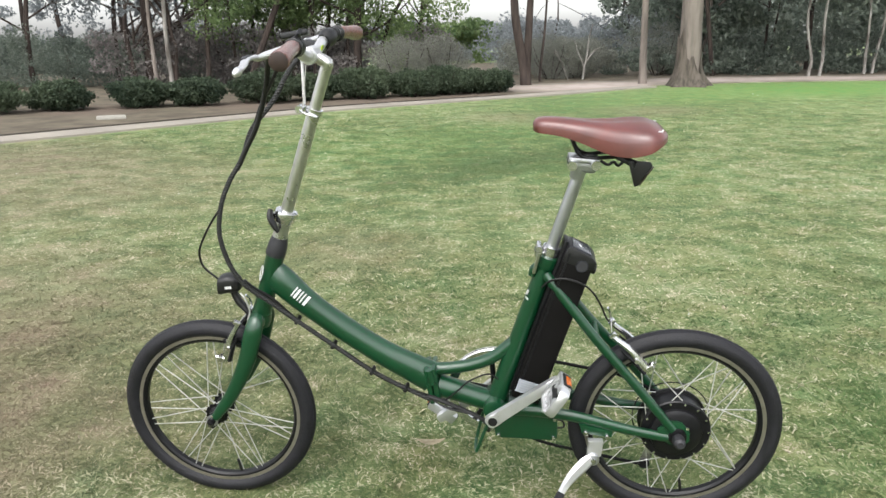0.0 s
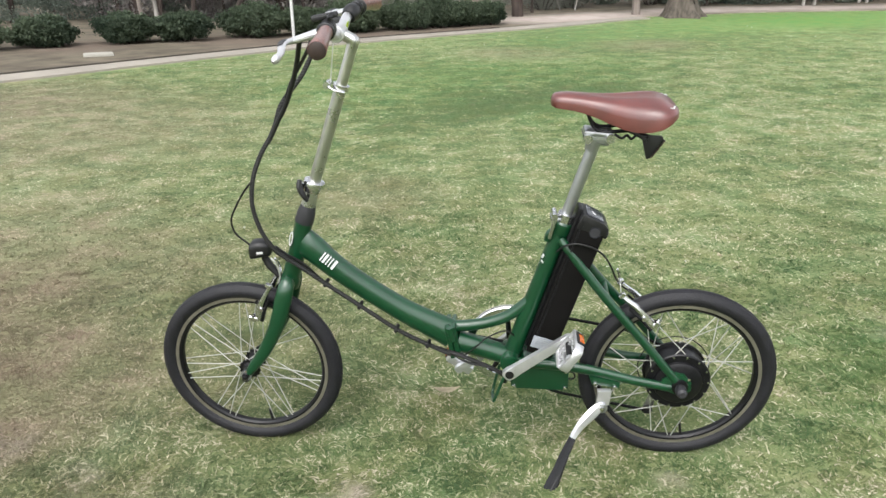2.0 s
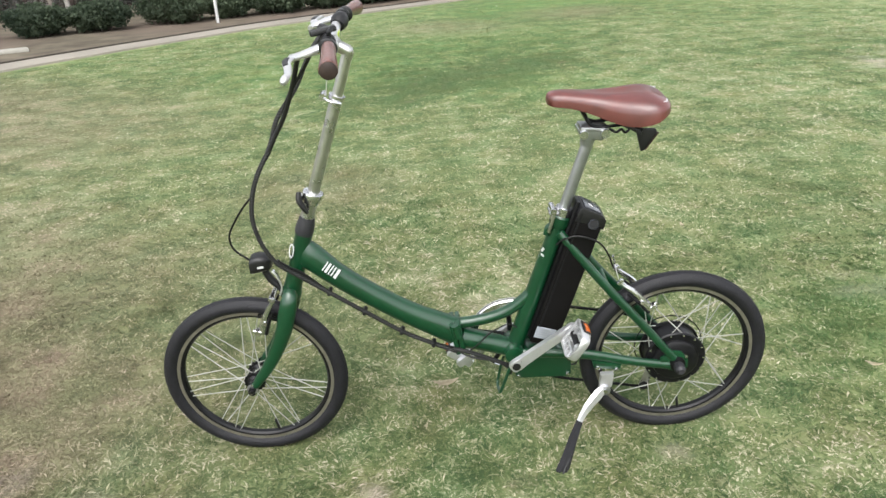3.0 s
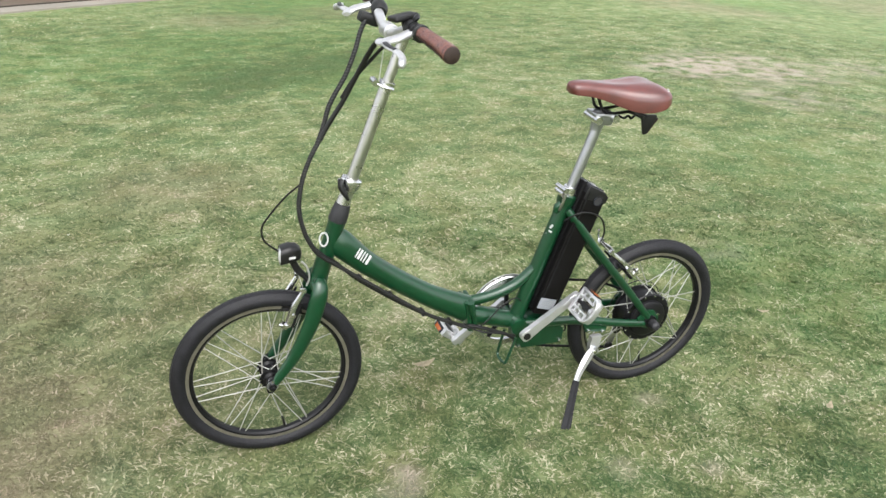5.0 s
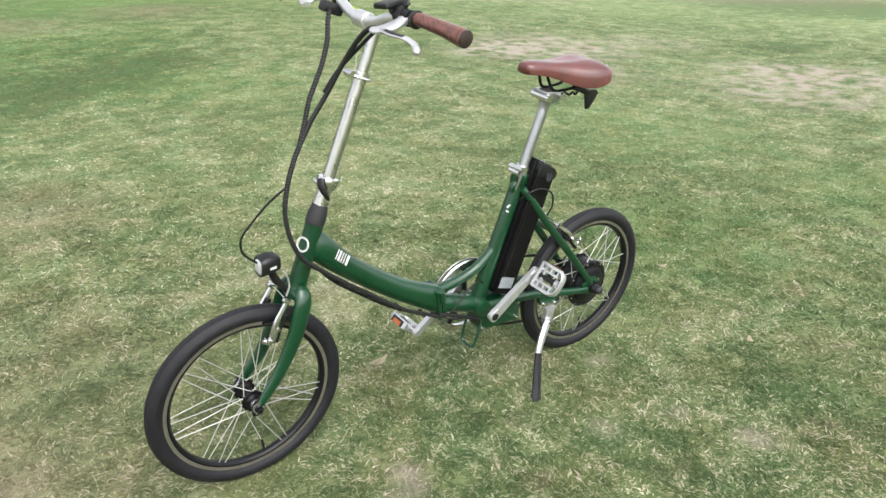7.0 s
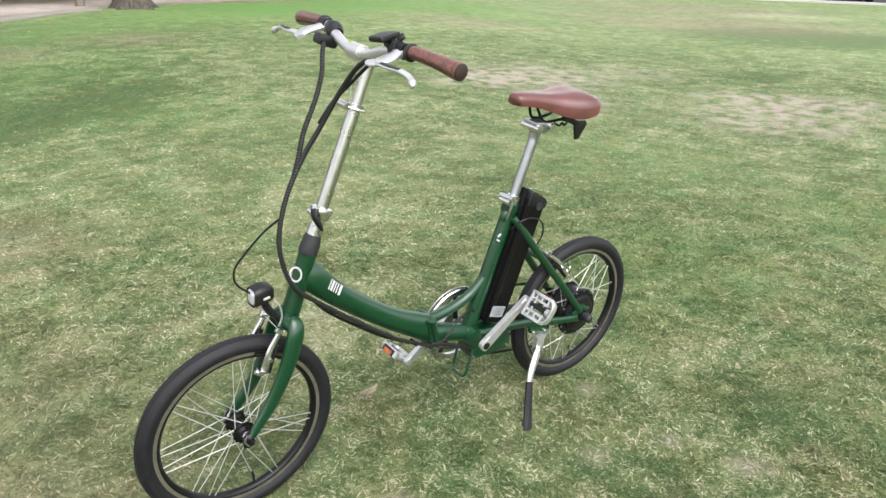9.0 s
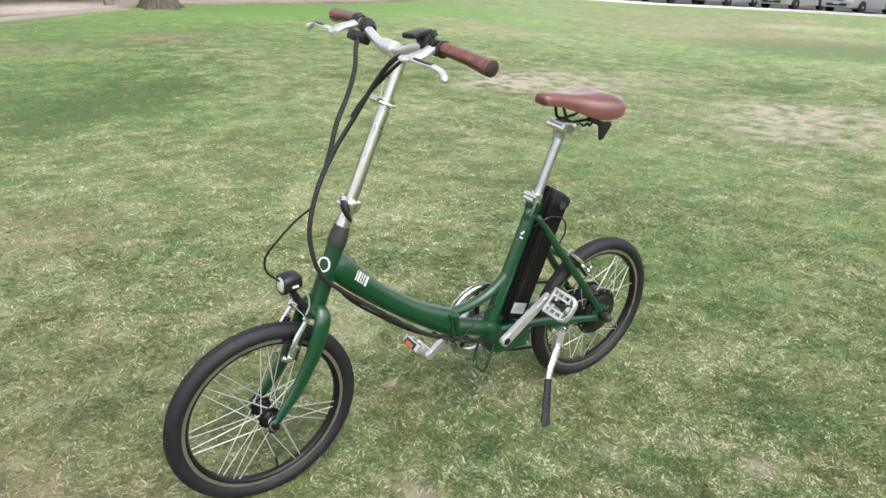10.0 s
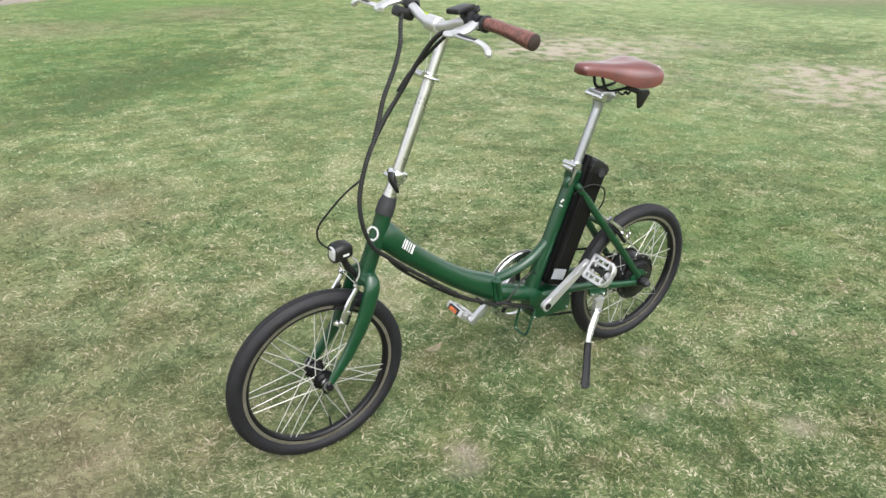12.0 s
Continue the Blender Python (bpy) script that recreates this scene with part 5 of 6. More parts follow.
def v_brake(name, pivots, tops, pad_at, outward, label):
    """Two slim arms with pivot and top blocks, pads, springs and a cross wire."""
    arms = []
    out = Vector(outward).normalized()
    for s, p, t in zip((-1, 1), pivots, tops):
        p, t = Vector(p), Vector(t)
        m = (p + t) / 2 + out * 0.006
        first = s < 0
        ob = part(name if first else "brake_arm", tube([(*p, 0.0095, 0.0085), (*(p * 0.8 + m * 0.2), 0.0105, 0.0085), (*m, 0.0085, 0.0075), (*(m * 0.25 + t * 0.75), 0.0065, 0.0065), (*t, 0.0072, 0.0070)], 0.006, 8), CHROME, bike if first else arms[0], label if first else "")
        arms.append(ob)
        turn = along(p, t)
        side = turn.to_3x3()
        part("top_block", box(Matrix.Translation(t + out * 0.003) @ side.to_4x4(), (0.013, 0.018, 0.010), 0.003), CHROME, arms[0])
        part("pivot_block", box(Matrix.Translation(p + out * 0.010) @ side.to_4x4(), (0.020, 0.017, 0.014), 0.004), CHROME, arms[0])
        part("pivot_bolt", rod(p - out * 0.004, p + out * 0.024, 0.0058, 12), CHROME, arms[0])
        b = p * 0.68 + t * 0.32
        part("pad_nut", rod((b.x, s * 0.030, b.z), (b.x, s * 0.052, b.z), 0.0055, 10), CHROME, arms[0])
        part("brake_pad", box(along((b.x, s * 0.019, b.z), (pad_at[0], s * 0.019, pad_at[1])), (0.010, 0.009, 0.052), 0.003), BLACK, arms[0])
        q = p * 0.35 + t * 0.65 - out * 0.009
        part("spring_holder", tube([(*(p - out * 0.010), 0.006, 0.009), (*((p + q) / 2 - out * 0.003), 0.005, 0.007), (*q, 0.003, 0.004)], 0.005, 8), BLACK_METAL, arms[0])
    part("cross_wire", rod(tops[0], tops[1], 0.0012, 6), STEEL, arms[0])
    t = tops[1]
    part("noodle", tube([(*t,), (t[0], t[1] + 0.012, t[2] + 0.004), (t[0] - 0.003, t[1] + 0.012, t[2] + 0.022), (t[0] - 0.008, t[1] + 0.004, t[2] + 0.036)], 0.0032, 8), CHROME, arms[0])
    return arms[0]


v_brake("front_brake", [(0.052, -0.042, 0.415), (0.052, 0.042, 0.415)], [(0.096, -0.042, 0.512), (0.096, 0.042, 0.512)], (0.02, 0.46), (-1, 0, 0.3), "silver rim brake on the fork")
v_brake("rear_brake", [(1.058, -0.040, 0.408), (1.058, 0.040, 0.408)], [(0.975, -0.034, 0.490), (0.980, 0.034, 0.492)], (1.20, 0.46), (0.6, 0, 0.8), "silver rim brake between the seat stays")

# handlepost
hp = part("handlepost", tube([(*HEAD(0.742), 0.0145), (*HEAD(0.80), 0.0145), (*HEAD(0.90), 0.0145), (*HEAD(1.006), 0.0145)], 0.0145, 24, (0, 1, 0), steps=2), ALLOY, bike, "satin champagne-silver telescopic handlebar post")
part("inner_post", tube([(*HEAD(1.0), 0.0125), (*HEAD(1.05), 0.0125), (*HEAD(1.090), 0.0125), (*HEAD(1.108), 0.0135), (0.350, 0, 1.114, 0.0135), (0.336, 0, 1.122, 0.013)], 0.0125, 20, (0, 1, 0), steps=4), ALLOY, hp)
part("rubber_boot", turned(lathe([(0.0225, -0.026), (0.0235, -0.020), (0.0225, 0.0), (0.0195, 0.016), (0.0185, 0.022)], 28, "Z"), along(HEAD(0.697), HEAD(0.9))), GREY_RUBBER, hp, "dark grey rubber boot")
part("post_cone", turned(lathe([(0.0180, 0.0), (0.0165, 0.02), (0.0160, 0.045)], 28, "Z"), along(HEAD(0.716), HEAD(0.9))), ALLOY, hp)
clamp = part("post_clamp", turned(lathe([(0.0165, -0.015), (0.0220, -0.014), (0.0250, -0.002), (0.0270, 0.006), (0.0250, 0.013), (0.0165, 0.015)], 28, "Z"), along(HEAD(0.768), HEAD(0.9))), CHROME, hp, "bright clamp collar")
part("clamp_bolt", rod((0.205, -0.014, 0.772), (0.205, 0.014, 0.772), 0.007, 12), CHROME, hp)
part("clamp_lever", tube([(0.200, -0.018, 0.790, 0.006, 0.008), (0.199, -0.024, 0.772, 0.0075, 0.010), (0.208, -0.027, 0.752, 0.0065, 0.010), (0.215, -0.026, 0.738, 0.004, 0.007)], 0.006, 10, (0, 1, 0)), BLACK, hp, "black quick-release lever")
up = part("upper_clamp", turned(lathe([(0.0150, -0.006), (0.0190, -0.0055), (0.0190, 0.0055), (0.0150, 0.006)], 24, "Z"), along(HEAD(1.008), HEAD(1.2))), CHROME, hp, "thin bright clamp ring")
part("upper_clamp_bolt", rod((0.288, -0.016, 1.014), (0.288, 0.016, 1.014), 0.0085, 12), CHROME, hp)
part("upper_clamp_lever", tube([(0.290, -0.012, 1.013), (0.300, -0.022, 1.008), (0.314, -0.024, 1.003), (0.328, -0.018, 0.998)], 0.0032, 8), CHROME, hp)
part("release_cord", rod((0.296, -0.008, 1.018), (0.312, -0.006, 1.115), 0.0012, 6), STEEL, hp)

# handlebar
BAR = [(0.354, -0.320, 1.147), (0.350, -0.25, 1.154), (0.340, -0.180, 1.159), (0.331, -0.140, 1.158), (0.324, -0.095, 1.146), (0.322, -0.050, 1.131), (0.322, 0, 1.127)]
BAR = BAR + [(x, -y, z) for x, y, z in BAR[-2::-1]]
bar = part("handlebar", tube(BAR[1:-1], 0.0118, 16, (0, 0, 1)), WHITE_ALLOY, bike, "polished silver swept handlebar")
part("bar_clamp", lathe([(0.0165, -0.024), (0.0185, -0.022), (0.0185, 0.022), (0.0165, 0.024)], 24, "Y", None, (0.322, 0, 1.127)), WHITE_ALLOY, bar)
part("sticker", box(pose(0.3335, 0.056, 1.1365, 0, 12, 4), (0.002, 0.024, 0.012), 0.0006), LIME, bar, "lime green sticker")
for s in (-1, 1):
    g = part("grip", tube([(0.340, s * 0.180, 1.159, 0.0135), (0.342, s * 0.196, 1.159, 0.0145), (0.345, s * 0.226, 1.157, 0.0145), (0.349, s * 0.262, 1.154, 0.0155), (0.352, s * 0.300, 1.150, 0.0178), (0.354, s * 0.318, 1.148, 0.0178)], 0.017, 20, (0, 0, 1)), GRIP, bar, "brown leather grip with stitched seam")
    part("grip_cap", turned(lathe([(0.0170, 0.0), (0.0170, 0.003), (0.013, 0.0055)], 20, "Z"), along((0.354, s * 0.318, 1.148), (0.356, s * 0.340, 1.146))), GRIP_END, bar)
    bm = bmesh.new()
    for k in range(22):
        t = k / 21
        yy = s * (0.190 + 0.122 * t)
        xx = 0.341 + 0.012 * t - 0.0138 - 0.003 * t
        box(pose(xx, yy, 1.155 - 0.011 * t, 0, 0, 35 * s), (0.0014, 0.004, 0.005), 0, bm)
    part("stitching", bm, GRIP_END, bar)
    part("grip_collar", lathe([(0.0165, s * 0.172), (0.0185, s * 0.173), (0.0185, s * 0.180), (0.0165, s * 0.181)], 20, "Y", None, (0.339, 0, 1.158)), BLACK, bar)
    part("brake_lever", tube([(0.333, s * 0.156, 1.156, 0.012, 0.012), (0.312, s * 0.160, 1.152, 0.009, 0.015), (0.286, s * 0.166, 1.146, 0.0075, 0.020), (0.266, s * 0.156, 1.140, 0.0065, 0.016), (0.258, s * 0.140, 1.138, 0.005, 0.008)], 0.012, 14, (0, 1, 0)), WHITE_ALLOY, bar, "polished silver brake lever")
    part("lever_blade", tube([(0.272, s * 0.160, 1.140, 0.0045, 0.009), (0.262, s * 0.185, 1.143, 0.005, 0.0095), (0.260, s * 0.215, 1.143, 0.0045, 0.0085), (0.267, s * 0.246, 1.142, 0.0045, 0.0080), (0.271, s * 0.270, 1.136, 0.0045, 0.0075), (0.267, s * 0.284, 1.130, 0.0045, 0.0070)], 0.005, 12, (1, 0, 0)), WHITE_ALLOY, bar, "two-finger lever blade")
    part("lever_insert", tube([(0.2590, s * 0.192, 1.1465, 0.0024, 0.0060), (0.2580, s * 0.216, 1.1468, 0.0024, 0.0060), (0.2645, s * 0.246, 1.1455, 0.0024, 0.0055)], 0.002, 8, (1, 0, 0)), GREY_RUBBER, bar)
    part("lever_tip", tube([(0.269, s * 0.277, 1.134, 0.0045), (0.267, s * 0.284, 1.130, 0.0078), (0.264, s * 0.290, 1.126, 0.0074), (0.262, s * 0.294, 1.123, 0.004)], 0.006, 12), WHITE_ALLOY, bar)
    part("lever_clamp", lathe([(0.0145, s * 0.146), (0.0168, s * 0.147), (0.0168, s * 0.166), (0.0145, s * 0.167)], 20, "Y", None, (0.334, 0, 1.158)), BLACK_METAL, bar)
# display and throttle on the near side, shifter on the far side
part("display", box(pose(0.322, -0.104, 1.178, -6, -8, 12), (0.056, 0.042, 0.012), 0.0055, None, 3), BLACK, bar, "small black handlebar display")
part("display_arm", tube([(0.326, -0.114, 1.150, 0.007), (0.325, -0.112, 1.164, 0.008), (0.322, -0.108, 1.174, 0.007)], 0.006, 10), BLACK, bar)
part("throttle", tube([(0.330, -0.116, 1.152, 0.018, 0.014), (0.333, -0.128, 1.157, 0.0205, 0.017), (0.335, -0.142, 1.158, 0.018, 0.015)], 0.017, 18, (1, 0, 0)), BLACK, bar, "black thumb throttle")
part("throttle_paddle", tube([(0.336, -0.132, 1.170, 0.005, 0.006), (0.340, -0.138, 1.182, 0.005, 0.008), (0.345, -0.142, 1.186, 0.004, 0.008)], 0.005, 10), BLACK, bar)
part("shifter", tube([(0.327, 0.100, 1.147, 0.016), (0.331, 0.116, 1.153, 0.0205), (0.334, 0.134, 1.157, 0.018)], 0.017, 18, (1, 0, 0)), BLACK, bar, "black gear shifter")
part("shifter_pod", box(pose(0.302, 0.106, 1.134, 0, 20, 0), (0.050, 0.034, 0.026), 0.008), BLACK, bar)

# cables
part("wrapped_cable", tube([(0.152, -0.042, 0.905), (0.124, -0.052, 0.862), (0.102, -0.060, 0.810), (0.091, -0.064, 0.747), (0.101, -0.064, 0.683), (0.124, -0.060, 0.630), (0.148, -0.054, 0.601), (0.178, -0.048, 0.575), (0.243, -0.042, 0.520), (0.323, -0.039, 0.457), (0.421, -0.037, 0.382), (0.500, -0.036, 0.338), (0.552, -0.036, 0.312)], 0.0056, 10, steps=8), WRAP, bike, "thick ribbed black wrapped cable")
part("near_cable", tube([(0.268, -0.142, 1.139), (0.267, -0.120, 1.135), (0.257, -0.096, 1.113), (0.236, -0.068, 1.060), (0.203, -0.048, 0.988), (0.172, -0.042, 0.938), (0.149, -0.042, 0.898)], 0.0056, 10, steps=8), WIRE, bike, "black cable from the near lever")
part("far_cable", tube([(0.300, 0.106, 1.140), (0.274, 0.070, 1.115), (0.252, 0.034, 1.080), (0.224, 0.012, 1.030), (0.180, -0.018, 0.975), (0.160, -0.030, 0.925), (0.142, -0.042, 0.888)], 0.0056, 10, steps=8), WRAP, bike, "black cable from the far lever")
part("near_brake_hose", tube([(0.292, -0.122, 1.138), (0.284, -0.104, 1.122), (0.262, -0.084, 1.090), (0.225, -0.060, 1.040), (0.200, -0.046, 0.995)], 0.0040, 8), WIRE, bike)
part("hinge_wire", tube([(0.545, -0.036, 0.322), (0.580, -0.041, 0.312), (0.630, -0.042, 0.290), (0.668, -0.045, 0.272), (0.688, -0.046, 0.255), (0.690, -0.044, 0.235)], 0.0055, 8), WIRE, bike, "black wire past the hinge")
part("hinge_wire_loop", tube([(0.548, -0.030, 0.315), (0.590, -0.043, 0.296), (0.640, -0.044, 0.283), (0.690, -0.040, 0.262)], 0.0035, 8), WIRE, bike)
part("inner_wire", tube([(0.575, -0.032, 0.300), (0.610, -0.034, 0.330), (0.645, -0.030, 0.362), (0.690, -0.022, 0.378), (0.715, -0.015, 0.360)], 0.0022, 6), WIRE, bike)
part("rear_brake_cable", tube([(0.815, -0.024, 0.605), (0.834, -0.040, 0.628), (0.865, -0.045, 0.635), (0.902, -0.045, 0.623), (0.928, -0.038, 0.600), (0.949, -0.022, 0.560), (0.960, -0.004, 0.530), (0.970, 0.016, 0.506), (0.978, 0.032, 0.494)], 0.0024, 8), WIRE, bike, "thin black rear brake cable")

part("under_tube_cable", tube([(0.128, -0.052, 0.628), (0.150, -0.040, 0.600), (0.182, -0.025, 0.569), (0.233, -0.017, 0.511), (0.315, -0.017, 0.445), (0.407, -0.017, 0.379), (0.494, -0.018, 0.331), (0.552, -0.024, 0.312)], 0.0042, 8, steps=6), WIRE, bike, "thin black cable under the main tube")
for cx_, cz_ in ((0.240, 0.518), (0.322, 0.454), (0.412, 0.386), (0.492, 0.341)):
    part("cable_clip", box(pose(cx_, -0.030, cz_, 0, 38, 0), (0.010, 0.032, 0.013), 0.004), BLACK, bike, "black cable clip")

# headlight
def lamp_shell(stations):
    """Rounded box sections one behind the other: x, z, half width, half height."""
    bm = bmesh.new()
    rings = []
    for x, z, w, h in stations:
        ring = []
        for k in range(24):
            c, q = math.cos(2 * math.pi * k / 24), math.sin(2 * math.pi * k / 24)
            ring.append(bm.verts.new((x + 0.10 * q * h, w * math.copysign(abs(c) ** 0.6, c), z + h * math.copysign(abs(q) ** 0.6, q))))
        rings.append(ring)
    for p, q in zip(rings, rings[1:]):
        for k in range(24):
            bm.faces.new((p[k], p[(k + 1) % 24], q[(k + 1) % 24], q[k]))
    bm.faces.new(rings[0])
    bm.faces.new(rings[-1])
    bmesh.ops.recalc_face_normals(bm, faces=bm.faces)
    return bm


lamp = part("headlight", lamp_shell([(0.100, 0.594, 0.008, 0.008), (0.096, 0.597, 0.016, 0.016), (0.086, 0.600, 0.021, 0.021), (0.068, 0.600, 0.0235, 0.0235), (0.052, 0.597, 0.0235, 0.0230), (0.047, 0.596, 0.0225, 0.0215), (0.0475, 0.596, 0.0190, 0.0180), (0.056, 0.597, 0.0150, 0.0150)]), BLACK, bike, "small black headlight with clear lens")
part("lens", lamp_shell([(0.0545, 0.597, 0.0180, 0.0170), (0.0475, 0.596, 0.0175, 0.0165), (0.0445, 0.596, 0.0140, 0.0130), (0.0435, 0.596, 0.0050, 0.0050)]), LENS, lamp)
part("lamp_mark", box(pose(0.075, -0.0235, 0.596, 0, -6, 0), (0.016, 0.0012, 0.006)), WHITE_DECAL, lamp)
part("lamp_bracket", tube([(0.078, 0, 0.588, 0.008, 0.010), (0.080, 0, 0.570, 0.009, 0.010), (0.090, 0, 0.548, 0.0095, 0.011), (0.104, 0, 0.530, 0.008, 0.010), (0.112, 0, 0.515, 0.006, 0.010)], 0.009, 12, (0, 1, 0)), BLACK, lamp)
part("lamp_stay", tube([(0.098, -0.012, 0.578), (0.110, -0.014, 0.562), (0.116, -0.012, 0.530), (0.108, -0.010, 0.505)], 0.0025, 8), STEEL, lamp)
part("lamp_wire", tube([(0.100, -0.060, 0.805), (0.068, -0.040, 0.770), (0.033, -0.022, 0.722), (0.010, -0.008, 0.680), (0.013, -0.003, 0.642), (0.040, 0.0, 0.612), (0.064, 0.0, 0.592)], 0.0026, 8), WIRE, lamp, "thin black lamp wire")

# seatpost, clamp and saddle
sp = part("seatpost", tube([(*SEAT(0.64), 0.0138), (*SEAT(0.75), 0.0138), (*SEAT(0.868), 0.0138)], 0.0138, 24, (0, 1, 0), steps=2), GREY_ALLOY, bike, "satin silver seatpost")
sc = part("seat_clamp", turned(lathe([(0.0175, -0.013), (0.0205, -0.012), (0.0205, 0.012), (0.0175, 0.013)], 24, "Z"), along(SEAT(0.684), SEAT(0.9))), CHROME, bike, "bright quick-release seat clamp")
for nm, bm, mt in (("clamp_bolt", rod((0.806, -0.022, 0.684), (0.806, 0.018, 0.684), 0.0085, 14), CHROME), ("clamp_skewer", rod((0.808, -0.030, 0.697), (0.808, 0.022, 0.694), 0.0075, 14), CHROME), ("clamp_lever", tube([(0.808, -0.026, 0.700), (0.806, -0.028, 0.680), (0.800, -0.026, 0.655), (0.797, -0.022, 0.640)], 0.004, 8), ALLOY)):
    ob = part(nm, bm, mt, sc)
head = part("saddle_clamp", box(pose(0.901, 0, 0.882, 0, 10, 0), (0.058, 0.036, 0.026), 0.011, None, 3), GREY_ALLOY, sp, "silver saddle clamp")
part("clamp_top", box(pose(0.901, 0, 0.897, 0, 6, 0), (0.066, 0.054, 0.012), 0.005), GREY_ALLOY, sp)
part("clamp_neck", tube([(0.886, 0, 0.852, 0.0145), (0.891, 0, 0.868, 0.017), (0.893, 0, 0.880, 0.018)], 0.016, 18), GREY_ALLOY, sp)
for bx in (0.876, 0.926):
    part("clamp_bolt", rod((bx, -0.034, 0.888), (bx, 0.034, 0.888), 0.0105, 16), CHROME, sp)


def saddle_mesh():
    st = [(0.793, 0.006, 0.974, 0.967), (0.7945, 0.013, 0.979, 0.963), (0.799, 0.021, 0.984, 0.960), (0.808, 0.027, 0.987, 0.958), (0.826, 0.031, 0.988, 0.956), (0.855, 0.035, 0.986, 0.951), (0.890, 0.042, 0.983, 0.940), (0.925, 0.056, 0.981, 0.927), (0.960, 0.074, 0.980, 0.918),
          (0.995, 0.088, 0.981, 0.918), (1.025, 0.093, 0.979, 0.925), (1.044, 0.087, 0.973, 0.934), (1.058, 0.072, 0.966, 0.941), (1.067, 0.048, 0.958, 0.943), (1.071, 0.020, 0.953, 0.946)]
    st = smooth_path(st, 4)
    bm = bmesh.new()
    rings = []
    n = 18
    for x, w, zt, zs in st:
        ring = []
        for k in range(n + 1):
            a = math.pi * k / n
            c, s = math.cos(a), math.sin(a)
            y = w * math.copysign(abs(c) ** 0.85, c)
            dip = 0.004 * math.exp(-(y / 0.016) ** 2) * max(0, min(1, (x - 0.86) / 0.06)) * max(0, min(1, (1.08 - x) / 0.03))
            z = zs + (zt - zs) * s ** 0.50 - dip
            ring.append(bm.verts.new((x, y, z)))
        for k in range(1, 6):
            t = k / 6
            y = -w + 2 * w * t
            ring.append(bm.verts.new((x, y * 0.9, zs + (0.5 * (zt - zs) * max(0.0, min(1.0, (x - 0.855) / 0.07)) - 0.004 * max(0.0, min(1.0, (0.87 - x) / 0.05))) * math.sin(math.pi * t))))
        rings.append(ring)
    m = len(rings[0])
    for p, q in zip(rings, rings[1:]):
        for k in range(m):
            bm.faces.new((p[k], p[(k + 1) % m], q[(k + 1) % m], q[k]))
    bm.faces.new(rings[0])
    bm.faces.new(rings[-1])
    bmesh.ops.recalc_face_normals(bm, faces=bm.faces)
    return bm


sad = part("saddle", saddle_mesh(), SADDLE, bike, "smooth reddish-brown vinyl comfort saddle", 70)
for s in (-1, 1):
    part("saddle_rail", tube([(0.868, s * 0.014, 0.962), (0.877, s * 0.017, 0.938), (0.889, s * 0.021, 0.913), (0.907, s * 0.022, 0.903), (0.930, s * 0.023, 0.903), (0.965, s * 0.026, 0.906), (0.990, s * 0.032, 0.914), (1.020, s * 0.038, 0.935)], 0.0042, 8), BLACK_METAL, sad)
    part("saddle_mark", tube([(1.044, s * 0.066, 0.9660), (1.052, s * 0.060, 0.9640), (1.056, s * 0.050, 0.9660)], 0.0016, 6), WHITE_DECAL, sad)
part("rail_spring", tube([(0.935, -0.026, 0.898), (0.950, -0.030, 0.890), (0.962, -0.030, 0.896), (0.972, -0.030, 0.888), (0.985, -0.030, 0.900)], 0.0032, 8), BLACK_METAL, sad)
part("rear_reflector", prism([(0.990, 0.902), (1.036, 0.899), (1.040, 0.890), (1.012, 0.848), (1.004, 0.846)], -0.050, -0.041, 0.003), BLACK, sad, "black wedge-shaped reflector housing")
part("reflector_bracket", tube([(0.968, -0.020, 0.906, 0.007), (0.985, -0.034, 0.902, 0.008), (1.006, -0.046, 0.892, 0.009)], 0.008, 10), BLACK, sad)
part("reflector_face", prism([(1.0410, 0.890), (1.0435, 0.889), (1.016, 0.849), (1.0135, 0.849)], -0.0495, -0.0415, 0.0008), RED_LENS, sad)

# battery
AX = Vector((0.311, 0, 0.950))
NX = Vector((0.950, 0, -0.311))
BAT = Matrix(((NX.x, 0, AX.x, 0.836), (0, 1, 0, 0), (NX.z, 0, AX.z, 0.690), (0, 0, 0, 1)))
bat = part("battery", box(BAT @ pose(0.061, 0, -0.182), (0.070, 0.076, 0.384), 0.006, None, 3), BATTERY, bike, "tall matte black battery behind the seat tube")
cap = prism([(0.027, 0.0), (0.028, 0.024), (0.034, 0.030), (0.086, 0.021), (0.101, 0.010), (0.100, -0.010), (0.027, -0.010)], -0.039, 0.039, 0.003)
part("battery_cap", turned(cap, BAT), BLACK, bat)
part("cap_top", box(BAT @ pose(0.061, 0, 0.0265, 0, 10, 0), (0.044, 0.062, 0.004), 0.001), CAP_GLOSS, bat, "glossy grey battery cap")
part("cap_mark", box(BAT @ pose(0.058, -0.008, 0.0293, 0, 10, 20), (0.005, 0.016, 0.001)), WHITE_DECAL, bat)
part("key_lock", lathe([(0.0125, -0.0425), (0.0125, -0.0385), (0.006, -0.0385)], 24, "Y", None, (0.902, 0, 0.663)), GREY_RUBBER, bat)
part("key_ring", lathe([(0.0135, -0.0410), (0.0135, -0.0430), (0.0115, -0.0430), (0.0115, -0.0410)], 24, "Y", None, (0.902, 0, 0.663), True), CAP_GLOSS, bat)
part("charge_port", turned(lathe([(0.012, 0.0), (0.012, 0.012), (0.009, 0.014)], 16, "X", None, (0, 0, 0)), BAT @ pose(0.094, -0.012, -0.012)), BLACK, bat)
part("battery_label", box(BAT @ pose(0.056, -0.0388, -0.337), (0.052, 0.0014, 0.034)), LABEL, bat, "pale grey printed label")
